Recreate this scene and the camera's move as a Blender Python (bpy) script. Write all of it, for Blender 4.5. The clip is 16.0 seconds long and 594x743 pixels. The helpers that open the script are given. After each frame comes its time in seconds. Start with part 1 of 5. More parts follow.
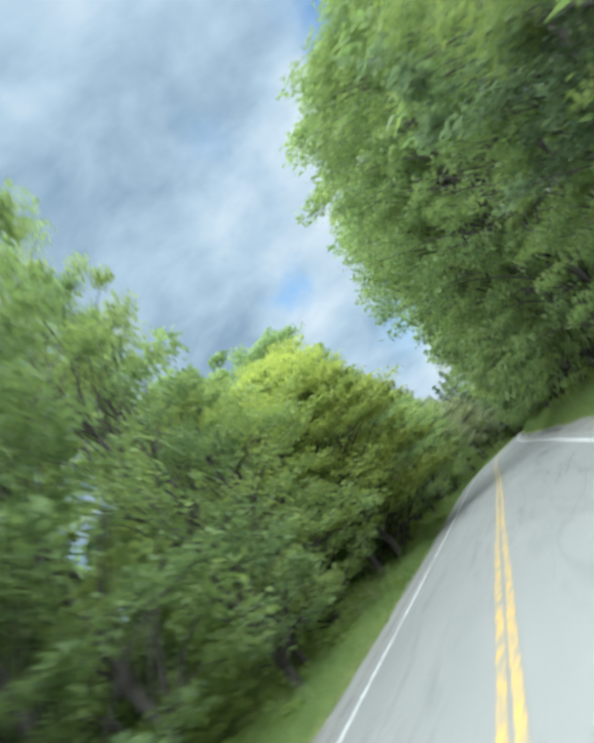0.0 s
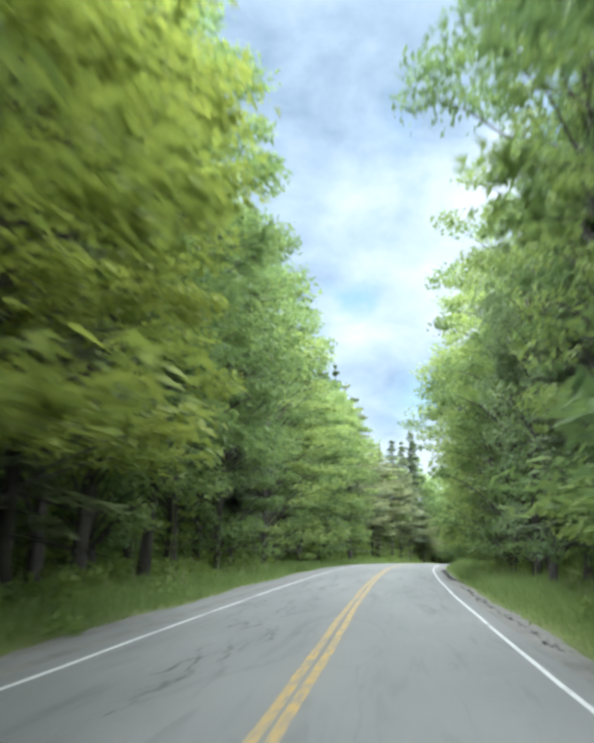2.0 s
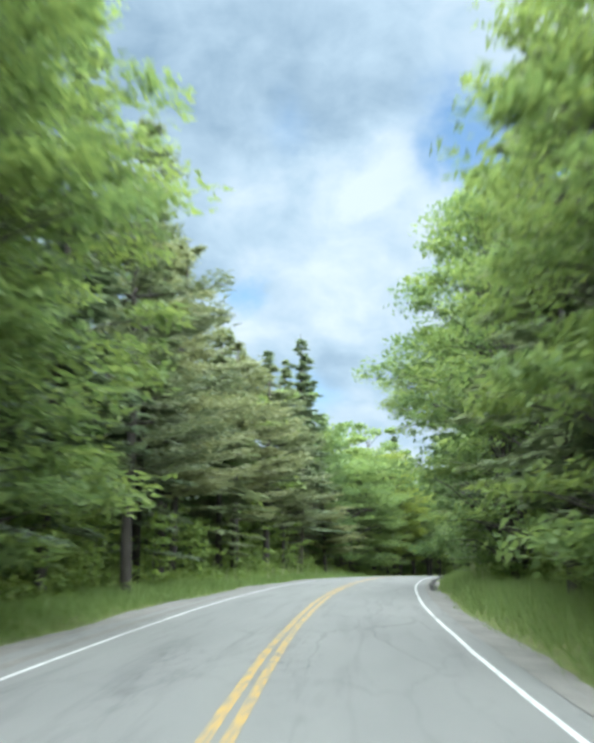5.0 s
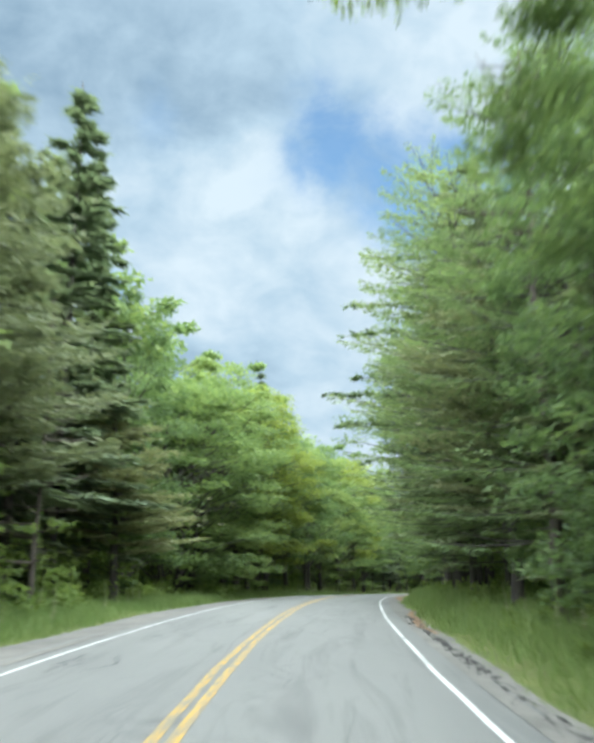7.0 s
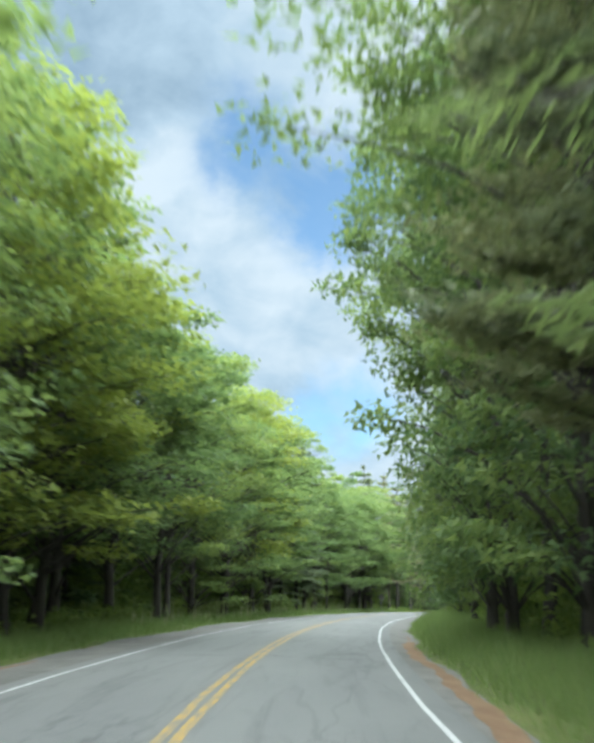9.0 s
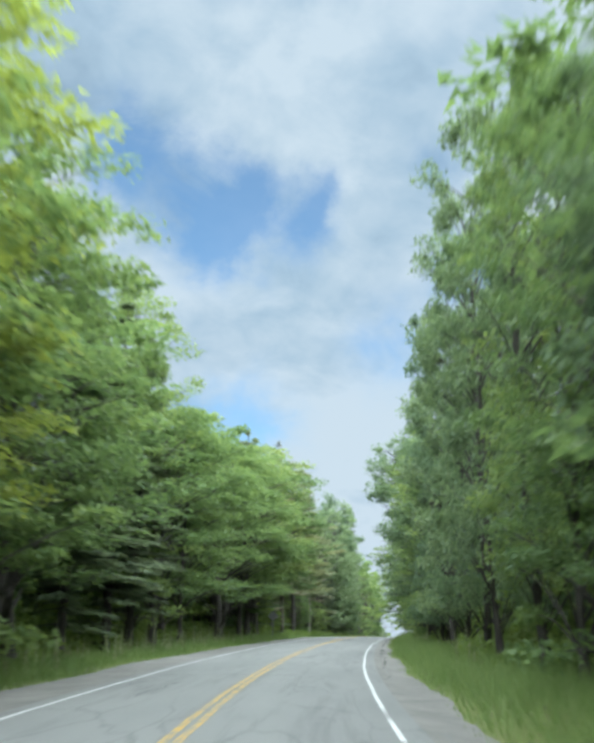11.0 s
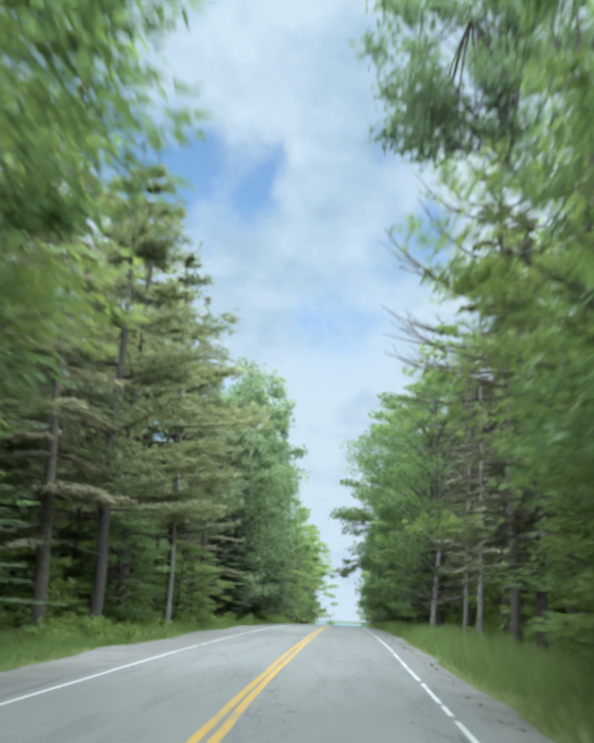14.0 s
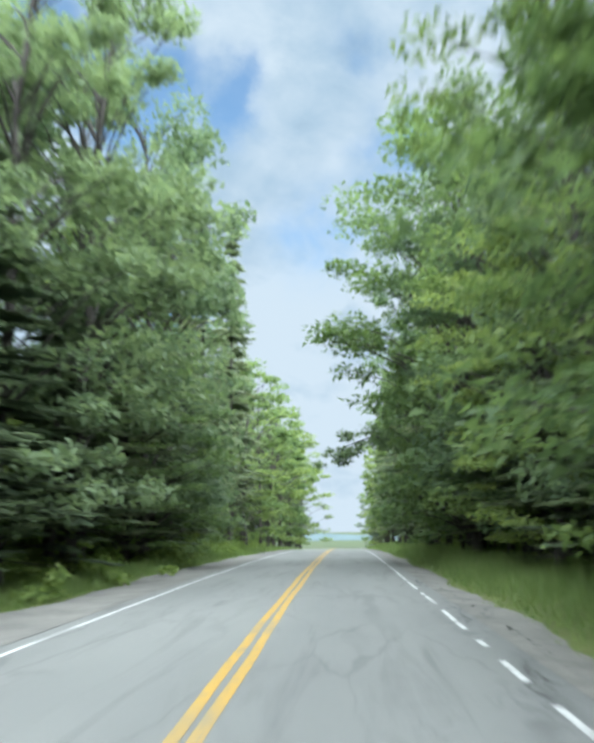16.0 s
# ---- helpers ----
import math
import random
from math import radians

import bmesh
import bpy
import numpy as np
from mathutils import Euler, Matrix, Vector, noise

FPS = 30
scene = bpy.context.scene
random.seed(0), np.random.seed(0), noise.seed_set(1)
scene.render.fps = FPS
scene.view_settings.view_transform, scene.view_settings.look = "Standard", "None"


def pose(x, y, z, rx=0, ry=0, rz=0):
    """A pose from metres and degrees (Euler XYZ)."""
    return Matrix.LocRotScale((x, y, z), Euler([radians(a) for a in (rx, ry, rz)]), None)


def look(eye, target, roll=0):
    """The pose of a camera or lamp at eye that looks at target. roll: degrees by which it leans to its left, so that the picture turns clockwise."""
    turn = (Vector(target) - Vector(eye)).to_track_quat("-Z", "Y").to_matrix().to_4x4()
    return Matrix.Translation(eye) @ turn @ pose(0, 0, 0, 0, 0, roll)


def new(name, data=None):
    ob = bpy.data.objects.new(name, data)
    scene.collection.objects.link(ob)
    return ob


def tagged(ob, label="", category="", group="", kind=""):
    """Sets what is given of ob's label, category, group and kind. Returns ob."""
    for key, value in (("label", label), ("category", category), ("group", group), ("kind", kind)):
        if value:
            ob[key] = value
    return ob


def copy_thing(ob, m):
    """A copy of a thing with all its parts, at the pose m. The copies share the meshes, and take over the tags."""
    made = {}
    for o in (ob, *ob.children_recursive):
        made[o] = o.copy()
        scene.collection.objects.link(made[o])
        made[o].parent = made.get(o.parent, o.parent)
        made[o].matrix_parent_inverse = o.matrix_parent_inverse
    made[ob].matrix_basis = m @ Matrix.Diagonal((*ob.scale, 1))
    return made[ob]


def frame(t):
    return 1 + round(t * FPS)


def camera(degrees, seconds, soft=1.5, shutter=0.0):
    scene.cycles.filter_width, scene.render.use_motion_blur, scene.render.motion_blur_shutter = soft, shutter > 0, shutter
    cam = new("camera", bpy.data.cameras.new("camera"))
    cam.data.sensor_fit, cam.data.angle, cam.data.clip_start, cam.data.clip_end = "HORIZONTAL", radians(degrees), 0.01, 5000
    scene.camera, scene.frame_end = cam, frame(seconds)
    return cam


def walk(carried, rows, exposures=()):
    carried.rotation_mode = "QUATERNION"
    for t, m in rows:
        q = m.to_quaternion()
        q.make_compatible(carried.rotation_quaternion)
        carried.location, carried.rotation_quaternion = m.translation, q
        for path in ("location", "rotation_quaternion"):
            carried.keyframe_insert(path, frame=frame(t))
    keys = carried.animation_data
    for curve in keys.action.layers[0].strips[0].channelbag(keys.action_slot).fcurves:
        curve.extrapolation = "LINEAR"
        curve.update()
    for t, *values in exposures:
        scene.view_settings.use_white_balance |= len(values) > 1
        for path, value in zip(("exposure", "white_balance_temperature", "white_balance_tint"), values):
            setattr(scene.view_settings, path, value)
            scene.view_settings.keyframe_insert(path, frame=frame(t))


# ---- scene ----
cam = camera(36, 16.0, soft=4.05, shutter=0.44)
EXPOSE, SKY_GAIN, SUN_POWER = 1.88, 0.268, 7.1
PATH = [  # seconds, x, y, z, tilt up, roll, heading
    (0.0, 1.38, -0.01, 1.67, 20.91, 39.85, 19.72),
    (0.5, 1.38, 12.31, 2.64, 16.68, 16.84, 11.65),
    (1.0, 1.37, 24.64, 3.61, 15.59, 3.73, 8.11),
    (1.5, 1.51, 36.96, 4.60, 15.20, -1.09, 6.69),
    (2.0, 1.43, 49.28, 5.58, 15.18, -2.01, 5.89),
    (2.5, 1.47, 61.61, 6.56, 15.20, -0.51, 5.54),
    (3.0, 1.38, 73.93, 7.55, 15.20, -0.34, 4.60),
    (3.5, 1.30, 86.24, 8.54, 15.12, -0.81, 3.36),
    (4.0, 1.36, 98.56, 9.52, 14.96, -0.79, 2.04),
    (4.5, 1.66, 110.87, 10.50, 15.08, -0.56, 0.68),
    (5.0, 2.12, 123.16, 11.45, 15.13, -0.33, -1.00),
    (5.5, 2.83, 135.44, 12.38, 15.16, -0.12, -3.08),
    (6.0, 3.86, 147.69, 13.26, 15.19, 0.10, -5.53),
    (6.5, 5.28, 159.90, 14.11, 15.22, 0.26, -8.16),
    (7.0, 7.19, 172.03, 14.92, 15.07, -0.12, -10.00),
    (7.5, 9.47, 184.09, 15.67, 15.09, -0.80, -11.71),
    (8.0, 12.01, 196.11, 16.36, 15.06, -1.42, -13.42),
    (8.5, 14.92, 208.05, 16.96, 15.17, -1.31, -14.89),
    (9.0, 18.15, 219.90, 17.48, 15.32, -1.30, -16.60),
    (9.5, 21.74, 231.64, 17.92, 15.53, -1.29, -18.49),
    (10.0, 25.71, 243.25, 18.32, 15.82, -1.28, -20.48),
    (10.5, 30.08, 254.73, 18.68, 16.19, -1.21, -22.45),
    (11.0, 34.89, 266.02, 19.01, 16.42, -0.61, -24.11),
    (11.5, 39.97, 277.18, 19.31, 16.40, -0.28, -25.44),
    (12.0, 45.34, 288.21, 19.60, 16.46, -0.49, -26.33),
    (12.5, 50.79, 299.21, 19.89, 16.66, -1.27, -27.24),
    (13.0, 56.70, 309.99, 20.16, 16.67, -1.48, -27.74),
    (13.5, 62.66, 320.75, 20.42, 16.07, -1.98, -28.28),
    (14.0, 68.74, 331.44, 20.68, 14.76, -2.53, -28.70),
    (14.5, 75.01, 342.04, 20.91, 13.09, -1.83, -28.81),
    (15.0, 81.31, 352.61, 21.10, 11.73, -1.29, -28.79),
    (15.5, 87.76, 363.11, 21.23, 10.60, -0.13, -28.95),
    (16.0, 94.30, 373.56, 21.31, 9.59, 0.46, -28.89),
]

walk(cam, [(t, pose(x, y, z, 90 + tilt, roll, head)) for t, x, y, z, tilt, roll, head in PATH], exposures=[(0.0, EXPOSE - 0.14, 5900, 4), (0.5, EXPOSE - 0.05, 5900, 4), (1.5, EXPOSE + 0.33, 5900, 9), (3.0, EXPOSE + 0.30, 5900, 9), (4.0, EXPOSE + 0.20, 5900, 6), (7.0, EXPOSE - 0.05, 5950, 3), (8.0, EXPOSE + 0.00, 5950, 3), (10.5, EXPOSE - 0.26, 5800, 3), (12.0, EXPOSE - 0.33, 5800, 3), (13.6, EXPOSE - 0.26, 5700, 3), (14.5, EXPOSE - 0.24, 5750, 2), (16.0, EXPOSE - 0.19, 5800, 4)])

# ---- sky and sun ----
SUN_EL, SUN_AZ = radians(50), radians(167)  # azimuth clockwise from +y
world = bpy.data.worlds.new("cloudy_sky")
scene.world = world
world.use_nodes = True


# forms in the cloud deck: azimuth clockwise from +y, elevation, width in degrees, strength
BLUE_GAPS = [(-2.5, 20.2, 1.3, 0.8), (1.4, 13.8, 1.9, 0.5), (0.0, 29.9, 1.8, 0.4), (11.4, 29.3, 2.6, 0.8), (17.2, 25.6, 2.6, 0.9), (17.1, 12.3, 1.8, 0.7),
             (14.9, 29.6, 2.3, 0.7), (19.0, 24.8, 2.4, 0.9), (24.7, 25.5, 1.9, 0.7), (21.3, 13.0, 2.7, 0.9), (33.4, 28.4, 1.5, 0.5), (30.8, 18.1, 2.8, 0.7),
             (20.5, 28.1, 1.8, 0.6), (25.0, 27.0, 1.6, 0.5), (35.4, 22.4, 2.0, 0.7), (37.0, 24.2, 1.4, 0.7)]
WHITE_CLOUDS = [(-1.6, 25.0, 3.2, 0.50), (-3.0, 18.0, 1.8, 0.45), (3.1, 19.8, 2.6, 0.30), (5.3, 26.8, 3.2, 0.60), (4.4, 20.4, 2.6, 0.30), (10.7, 24.3, 1.8, 0.6),
                (22.0, 33.8, 3.2, 0.8), (26.0, 29.4, 2.6, 0.8), (25.6, 10.7, 2.4, 0.6), (16.7, 21.9, 2.1, 0.5), (29.0, 11.5, 2.1, 0.6), (30.8, 14.8, 1.4, 0.9),
                (39.5, 26.9, 2.2, 1.0), (18.0, 30.6, 2.3, 0.5), (6.0, 26.5, 2.4, 0.4)]
GREY_CLOUDS = [(-10.0, 32.6, 6.0, 0.6), (-5.5, 33.3, 4.5, 0.6), (3.4, 16.3, 1.8, 0.5), (3.4, 30.4, 2.7, 0.8), (7.7, 32.2, 1.2, 0.7), (9.4, 25.5, 1.2, 0.8),
               (7.8, 22.8, 2.4, 0.5), (25.5, 22.0, 3.5, 0.5), (32.2, 27.2, 1.8, 0.5), (-3.3, 32.6, 8.0, 0.4)]


def build_sky():
    nt = world.node_tree
    N, L = nt.nodes, nt.links
    N.clear()

    def math_node(op, a, b=None, clamp=False):
        n = N.new("ShaderNodeMath")
        n.operation, n.use_clamp = op, clamp
        for i, v in enumerate((a, b)):
            if v is None:
                continue
            if isinstance(v, (int, float)):
                n.inputs[i].default_value = v
            else:
                L.new(v, n.inputs[i])
        return n.outputs[0]

    sky = N.new("ShaderNodeTexSky")
    sky.sky_type, sky.sun_disc = "NISHITA", False
    sky.sun_elevation, sky.sun_rotation = SUN_EL, SUN_AZ
    tc = N.new("ShaderNodeTexCoord")
    sep = N.new("ShaderNodeSeparateXYZ")
    L.new(tc.outputs["Generated"], sep.inputs[0])
    up = math_node("MAXIMUM", sep.outputs[2], 0.0)
    den = math_node("ADD", up, 0.45)
    comb = N.new("ShaderNodeCombineXYZ")
    L.new(math_node("DIVIDE", sep.outputs[0], den), comb.inputs[0])
    L.new(math_node("DIVIDE", sep.outputs[1], den), comb.inputs[1])

    def fbm(scale, detail, rough, off, dist=0.0):
        mp = N.new("ShaderNodeMapping")
        mp.inputs["Location"].default_value = off
        L.new(comb.outputs[0], mp.inputs[0])
        n = N.new("ShaderNodeTexNoise")
        n.inputs["Scale"].default_value = scale
        n.inputs["Detail"].default_value = detail
        n.inputs["Roughness"].default_value = rough
        n.inputs["Distortion"].default_value = dist
        L.new(mp.outputs[0], n.inputs["Vector"])
        return n.outputs["Fac"]

    shade = fbm(3.4, 7, 0.52, (8.2, 5.4, 2.0), 0.2)
    puff = fbm(11.0, 6, 0.55, (4.4, 1.7, 0.0), 0.3)

    # ragged edges for the cloud forms below
    wob = N.new("ShaderNodeTexNoise")
    wob.inputs["Scale"].default_value, wob.inputs["Detail"].default_value, wob.inputs["Roughness"].default_value = 15.0, 5.0, 0.58
    L.new(tc.outputs["Generated"], wob.inputs["Vector"])
    warp = N.new("ShaderNodeVectorMath")
    warp.operation = "MULTIPLY_ADD"
    L.new(wob.outputs["Color"], warp.inputs[0])
    warp.inputs[1].default_value = (0.10, 0.10, 0.085)
    L.new(tc.outputs["Generated"], warp.inputs[2])

    def forms(rows):
        """Sum of soft round forms: azimuth, elevation, width in degrees, strength."""
        total = None
        for az, el, w, a in rows:
            az, el = radians(az), radians(el)
            dist = N.new("ShaderNodeVectorMath")
            dist.operation = "DISTANCE"
            L.new(warp.outputs[0], dist.inputs[0])
            dist.inputs[1].default_value = (math.sin(az) * math.cos(el) + 0.05, math.cos(az) * math.cos(el) + 0.05, math.sin(el) + 0.0425)
            q = math_node("DIVIDE", dist.outputs["Value"], radians(w) * 1.15)
            g = math_node("MULTIPLY", math_node("POWER", 2.718, math_node("MULTIPLY", math_node("MULTIPLY", q, q), -1.0)), a)
            total = g if total is None else math_node("ADD", total, g)
        return total

    thin = forms(BLUE_GAPS)
    bright = forms(WHITE_CLOUDS)
    heavy = forms(GREY_CLOUDS)
    wisp = math_node("ADD", math_node("MULTIPLY", fbm(9.0, 7, 0.60, (1.2, 9.4, 4.0), 0.4), 2.6), -0.55, True)
    rmp = N.new("ShaderNodeMapRange")
    rmp.interpolation_type = "SMOOTHSTEP"
    rmp.inputs["From Min"].default_value, rmp.inputs["From Max"].default_value = 0.0, 1.15
    rmp.inputs["To Min"].default_value, rmp.inputs["To Max"].default_value = 1.0, 0.18
    L.new(math_node("MULTIPLY", thin, math_node("ADD", math_node("MULTIPLY", wisp, 0.8), math_node("MULTIPLY", puff, 0.9))), rmp.inputs["Value"])
    ramp = N.new("ShaderNodeValToRGB")
    e = ramp.color_ramp.elements
    e[0].position, e[0].color = 0.30, (0.34, 0.46, 0.58, 1)
    e[1].position, e[1].color = 0.68, (0.86, 0.93, 0.985, 1)
    m = e.new(0.5)
    m.color = (0.60, 0.73, 0.84, 1)
    # brighter, evener cloud towards the horizon
    low = math_node("MULTIPLY", math_node("MAXIMUM", math_node("SUBTRACT", 0.34, up), 0.0), 0.42)
    # heavier cloud to the north-west
    drift = math_node("MULTIPLY", math_node("MINIMUM", math_node("MAXIMUM", sep.outputs[0], -0.3), 0.6), 0.22)
    tone = math_node("ADD", math_node("MULTIPLY", math_node("ADD", shade, -0.5), 0.55), math_node("MULTIPLY", math_node("ADD", puff, -0.5), 0.50))
    tone = math_node("ADD", math_node("ADD", tone, 0.50), math_node("ADD", low, math_node("SUBTRACT", drift, 0.03)))
    tone = math_node("ADD", tone, math_node("SUBTRACT", math_node("MULTIPLY", bright, 0.25), math_node("MULTIPLY", heavy, 0.10)))
    L.new(tone, ramp.inputs[0])
    gain = N.new("ShaderNodeMix")
    gain.data_type, gain.blend_type = "RGBA", "MULTIPLY"
    gain.inputs[0].default_value = 1.0
    L.new(sky.outputs[0], gain.inputs[6])
    gain.inputs[7].default_value = (0.185, 0.230, 0.240, 1)
    mix = N.new("ShaderNodeMix")
    mix.data_type = "RGBA"
    L.new(rmp.outputs[0], mix.inputs[0])
    L.new(gain.outputs[2], mix.inputs[6])
    L.new(ramp.outputs[0], mix.inputs[7])
    bg = N.new("ShaderNodeBackground")
    bg.inputs[1].default_value = SKY_GAIN
    L.new(mix.outputs[2], bg.inputs[0])
    out = N.new("ShaderNodeOutputWorld")
    L.new(bg.outputs[0], out.inputs[0])


build_sky()
sun = new("sun", bpy.data.lights.new("sun", "SUN"))
sun.data.energy, sun.data.angle, sun.data.color = SUN_POWER, radians(145), (1.0, 0.975, 0.93)
sun.matrix_world = look((math.sin(SUN_AZ) * math.cos(SUN_EL), math.cos(SUN_AZ) * math.cos(SUN_EL), math.sin(SUN_EL)), (0, 0, 0))


# ---- materials ----
class Mat:
    """A node material with short helpers."""

    def __init__(self, name):
        self.m = bpy.data.materials.new(name)
        self.m.use_nodes = True
        self.N, self.L = self.m.node_tree.nodes, self.m.node_tree.links
        self.b = self.N["Principled BSDF"]
        self.tc = self.N.new("ShaderNodeTexCoord")

    def link(self, a, b):
        if isinstance(a, (int, float)):
            b.default_value = a
        elif isinstance(a, tuple):
            b.default_value = a if len(a) == 4 or b.type == "VECTOR" else (*a, 1)
        else:
            self.L.new(a, b)

    def noise(self, scale, detail=4, rough=0.55, coord="Object", stretch=(1, 1, 1), dist=0.0):
        mp = self.N.new("ShaderNodeMapping")
        mp.inputs["Scale"].default_value = stretch
        self.L.new(self.tc.outputs[coord], mp.inputs[0])
        n = self.N.new("ShaderNodeTexNoise")
        n.inputs["Scale"].default_value, n.inputs["Detail"].default_value = scale, detail
        n.inputs["Roughness"].default_value, n.inputs["Distortion"].default_value = rough, dist
        self.L.new(mp.outputs[0], n.inputs["Vector"])
        return n.outputs["Fac"]

    def cracks(self, scale, coord="UV", stretch=(1, 1, 1), width=0.02, wob=0.25):
        mp = self.N.new("ShaderNodeMapping")
        mp.inputs["Scale"].default_value = stretch
        self.L.new(self.tc.outputs[coord], mp.inputs[0])
        n = self.N.new("ShaderNodeTexNoise")
        n.inputs["Scale"].default_value, n.inputs["Detail"].default_value = 1.3, 4
        self.L.new(mp.outputs[0], n.inputs["Vector"])
        add = self.N.new("ShaderNodeVectorMath")
        add.operation = "MULTIPLY_ADD"
        self.L.new(n.outputs["Color"], add.inputs[0])
        add.inputs[1].default_value = (wob * 4, wob * 4, 0)
        self.L.new(mp.outputs[0], add.inputs[2])
        v = self.N.new("ShaderNodeTexVoronoi")
        v.feature = "DISTANCE_TO_EDGE"
        v.inputs["Scale"].default_value = scale
        self.L.new(add.outputs[0], v.inputs["Vector"])
        return self.ramp(v.outputs["Distance"], width * 0.4, width, inv=True)

    def ramp(self, v, lo, hi, inv=False):
        r = self.N.new("ShaderNodeMapRange")
        r.inputs["From Min"].default_value, r.inputs["From Max"].default_value = lo, hi
        r.inputs["To Min"].default_value, r.inputs["To Max"].default_value = (1, 0) if inv else (0, 1)
        self.L.new(v, r.inputs["Value"])
        return r.outputs[0]

    def mul(self, a, b):
        n = self.N.new("ShaderNodeMath")
        n.operation = "MULTIPLY"
        self.link(a, n.inputs[0])
        self.link(b, n.inputs[1])
        return n.outputs[0]

    def mix(self, f, a, b, blend="MIX"):
        n = self.N.new("ShaderNodeMix")
        n.data_type, n.blend_type = "RGBA", blend
        self.link(f, n.inputs[0])
        self.link(a, n.inputs[6])
        self.link(b, n.inputs[7])
        return n.outputs[2]

    def bump(self, h, strength=0.4, dist=0.02):
        n = self.N.new("ShaderNodeBump")
        n.inputs["Strength"].default_value, n.inputs["Distance"].default_value = strength, dist
        self.L.new(h, n.inputs["Height"])
        self.L.new(n.outputs[0], self.b.inputs["Normal"])

    def done(self, colour, rough=0.9, spec=0.3):
        self.link(colour, self.b.inputs["Base Color"])
        self.link(rough, self.b.inputs["Roughness"])
        self.b.inputs["Specular IOR Level"].default_value = spec
        return self.m


def leaf_material(name, dark, mid, light, trans=0.52, spread=0.45):
    """Foliage: colour varies from tree to tree and from leaf to leaf, with light passing through."""
    w = Mat(name)
    oi = w.N.new("ShaderNodeObjectInfo")
    geo = w.N.new("ShaderNodeNewGeometry")
    ramp = w.N.new("ShaderNodeValToRGB")
    e = ramp.color_ramp.elements
    e[0].position, e[0].color = 0.0, (*dark, 1)
    e[1].position, e[1].color = 1.0, (*light, 1)
    e.new(0.5).color = (*mid, 1)
    patch = w.noise(0.35, 2, 0.5)
    a = w.N.new("ShaderNodeMath")
    a.operation = "MULTIPLY_ADD"
    w.L.new(geo.outputs["Random Per Island"], a.inputs[0])
    a.inputs[1].default_value = spread
    w.L.new(w.mul(oi.outputs["Random"], 0.62), a.inputs[2])
    b = w.N.new("ShaderNodeMath")
    b.operation = "MULTIPLY_ADD"
    w.L.new(patch, b.inputs[0])
    b.inputs[1].default_value = 0.5
    w.L.new(a.outputs[0], b.inputs[2])
    c = w.N.new("ShaderNodeMath")
    c.operation = "SUBTRACT"
    c.use_clamp = True
    w.L.new(b.outputs[0], c.inputs[0])
    c.inputs[1].default_value = 0.22
    w.L.new(c.outputs[0], ramp.inputs[0])
    col = ramp.outputs[0]
    w.done(col, 0.58, 0.28)
    tr = w.N.new("ShaderNodeBsdfTranslucent")
    w.L.new(w.mix(1.0, col, (1.22, 1.2, 0.95), "MULTIPLY"), tr.inputs[0])
    ms = w.N.new("ShaderNodeMixShader")
    ms.inputs[0].default_value = trans
    w.L.new(w.b.outputs[0], ms.inputs[1])
    w.L.new(tr.outputs[0], ms.inputs[2])
    w.L.new(ms.outputs[0], w.N["Material Output"].inputs[0])
    return w.m


def asphalt_material():
    w = Mat("weathered_asphalt")
    grain = w.noise(60, 3, 0.7, "UV")
    wide = w.noise(0.22, 4, 0.6, "UV", (1.6, 0.35, 1))
    streak = w.noise(0.9, 5, 0.6, "UV", (2.2, 0.16, 1), 0.6)
    col = w.mix(w.ramp(wide, 0.35, 0.68), (0.134, 0.141, 0.139), (0.166, 0.173, 0.169))
    col = w.mix(w.mul(w.ramp(streak, 0.53, 0.72), 0.55), col, (0.074, 0.077, 0.077))
    col = w.mix(w.mul(w.ramp(grain, 0.45, 0.75), 0.25), col, (0.095, 0.097, 0.095))
    zone = w.ramp(w.noise(0.11, 3, 0.6, "UV", (2.0, 0.5, 1)), 0.47, 0.60)
    cr = w.mul(w.cracks(0.42, stretch=(1.7, 0.35, 1), width=0.02), zone)
    fine = w.mul(w.cracks(1.7, stretch=(1.4, 0.8, 1), width=0.05), w.ramp(w.noise(0.17, 3, 0.6, "UV", (2.6, 0.4, 1)), 0.54, 0.66))
    col = w.mix(w.mul(cr, 0.30), col, (0.035, 0.037, 0.039))
    col = w.mix(w.mul(fine, 0.5), col, (0.042, 0.044, 0.046))
    w.bump(grain, 0.35, 0.006)
    return w.done(col, 0.82, 0.35)


def paint_material(name, colour, under, lo, hi):
    w = Mat(name)
    wear = w.noise(2.6, 6, 0.7, "UV", (3, 0.7, 1))
    broad = w.noise(0.25, 3, 0.5, "UV", (0.4, 1, 1))
    f = w.mul(w.ramp(wear, lo, hi), w.ramp(broad, 0.25, 0.45))
    w.bump(wear, 0.2, 0.004)
    return w.done(w.mix(f, under, colour), 0.7, 0.3)


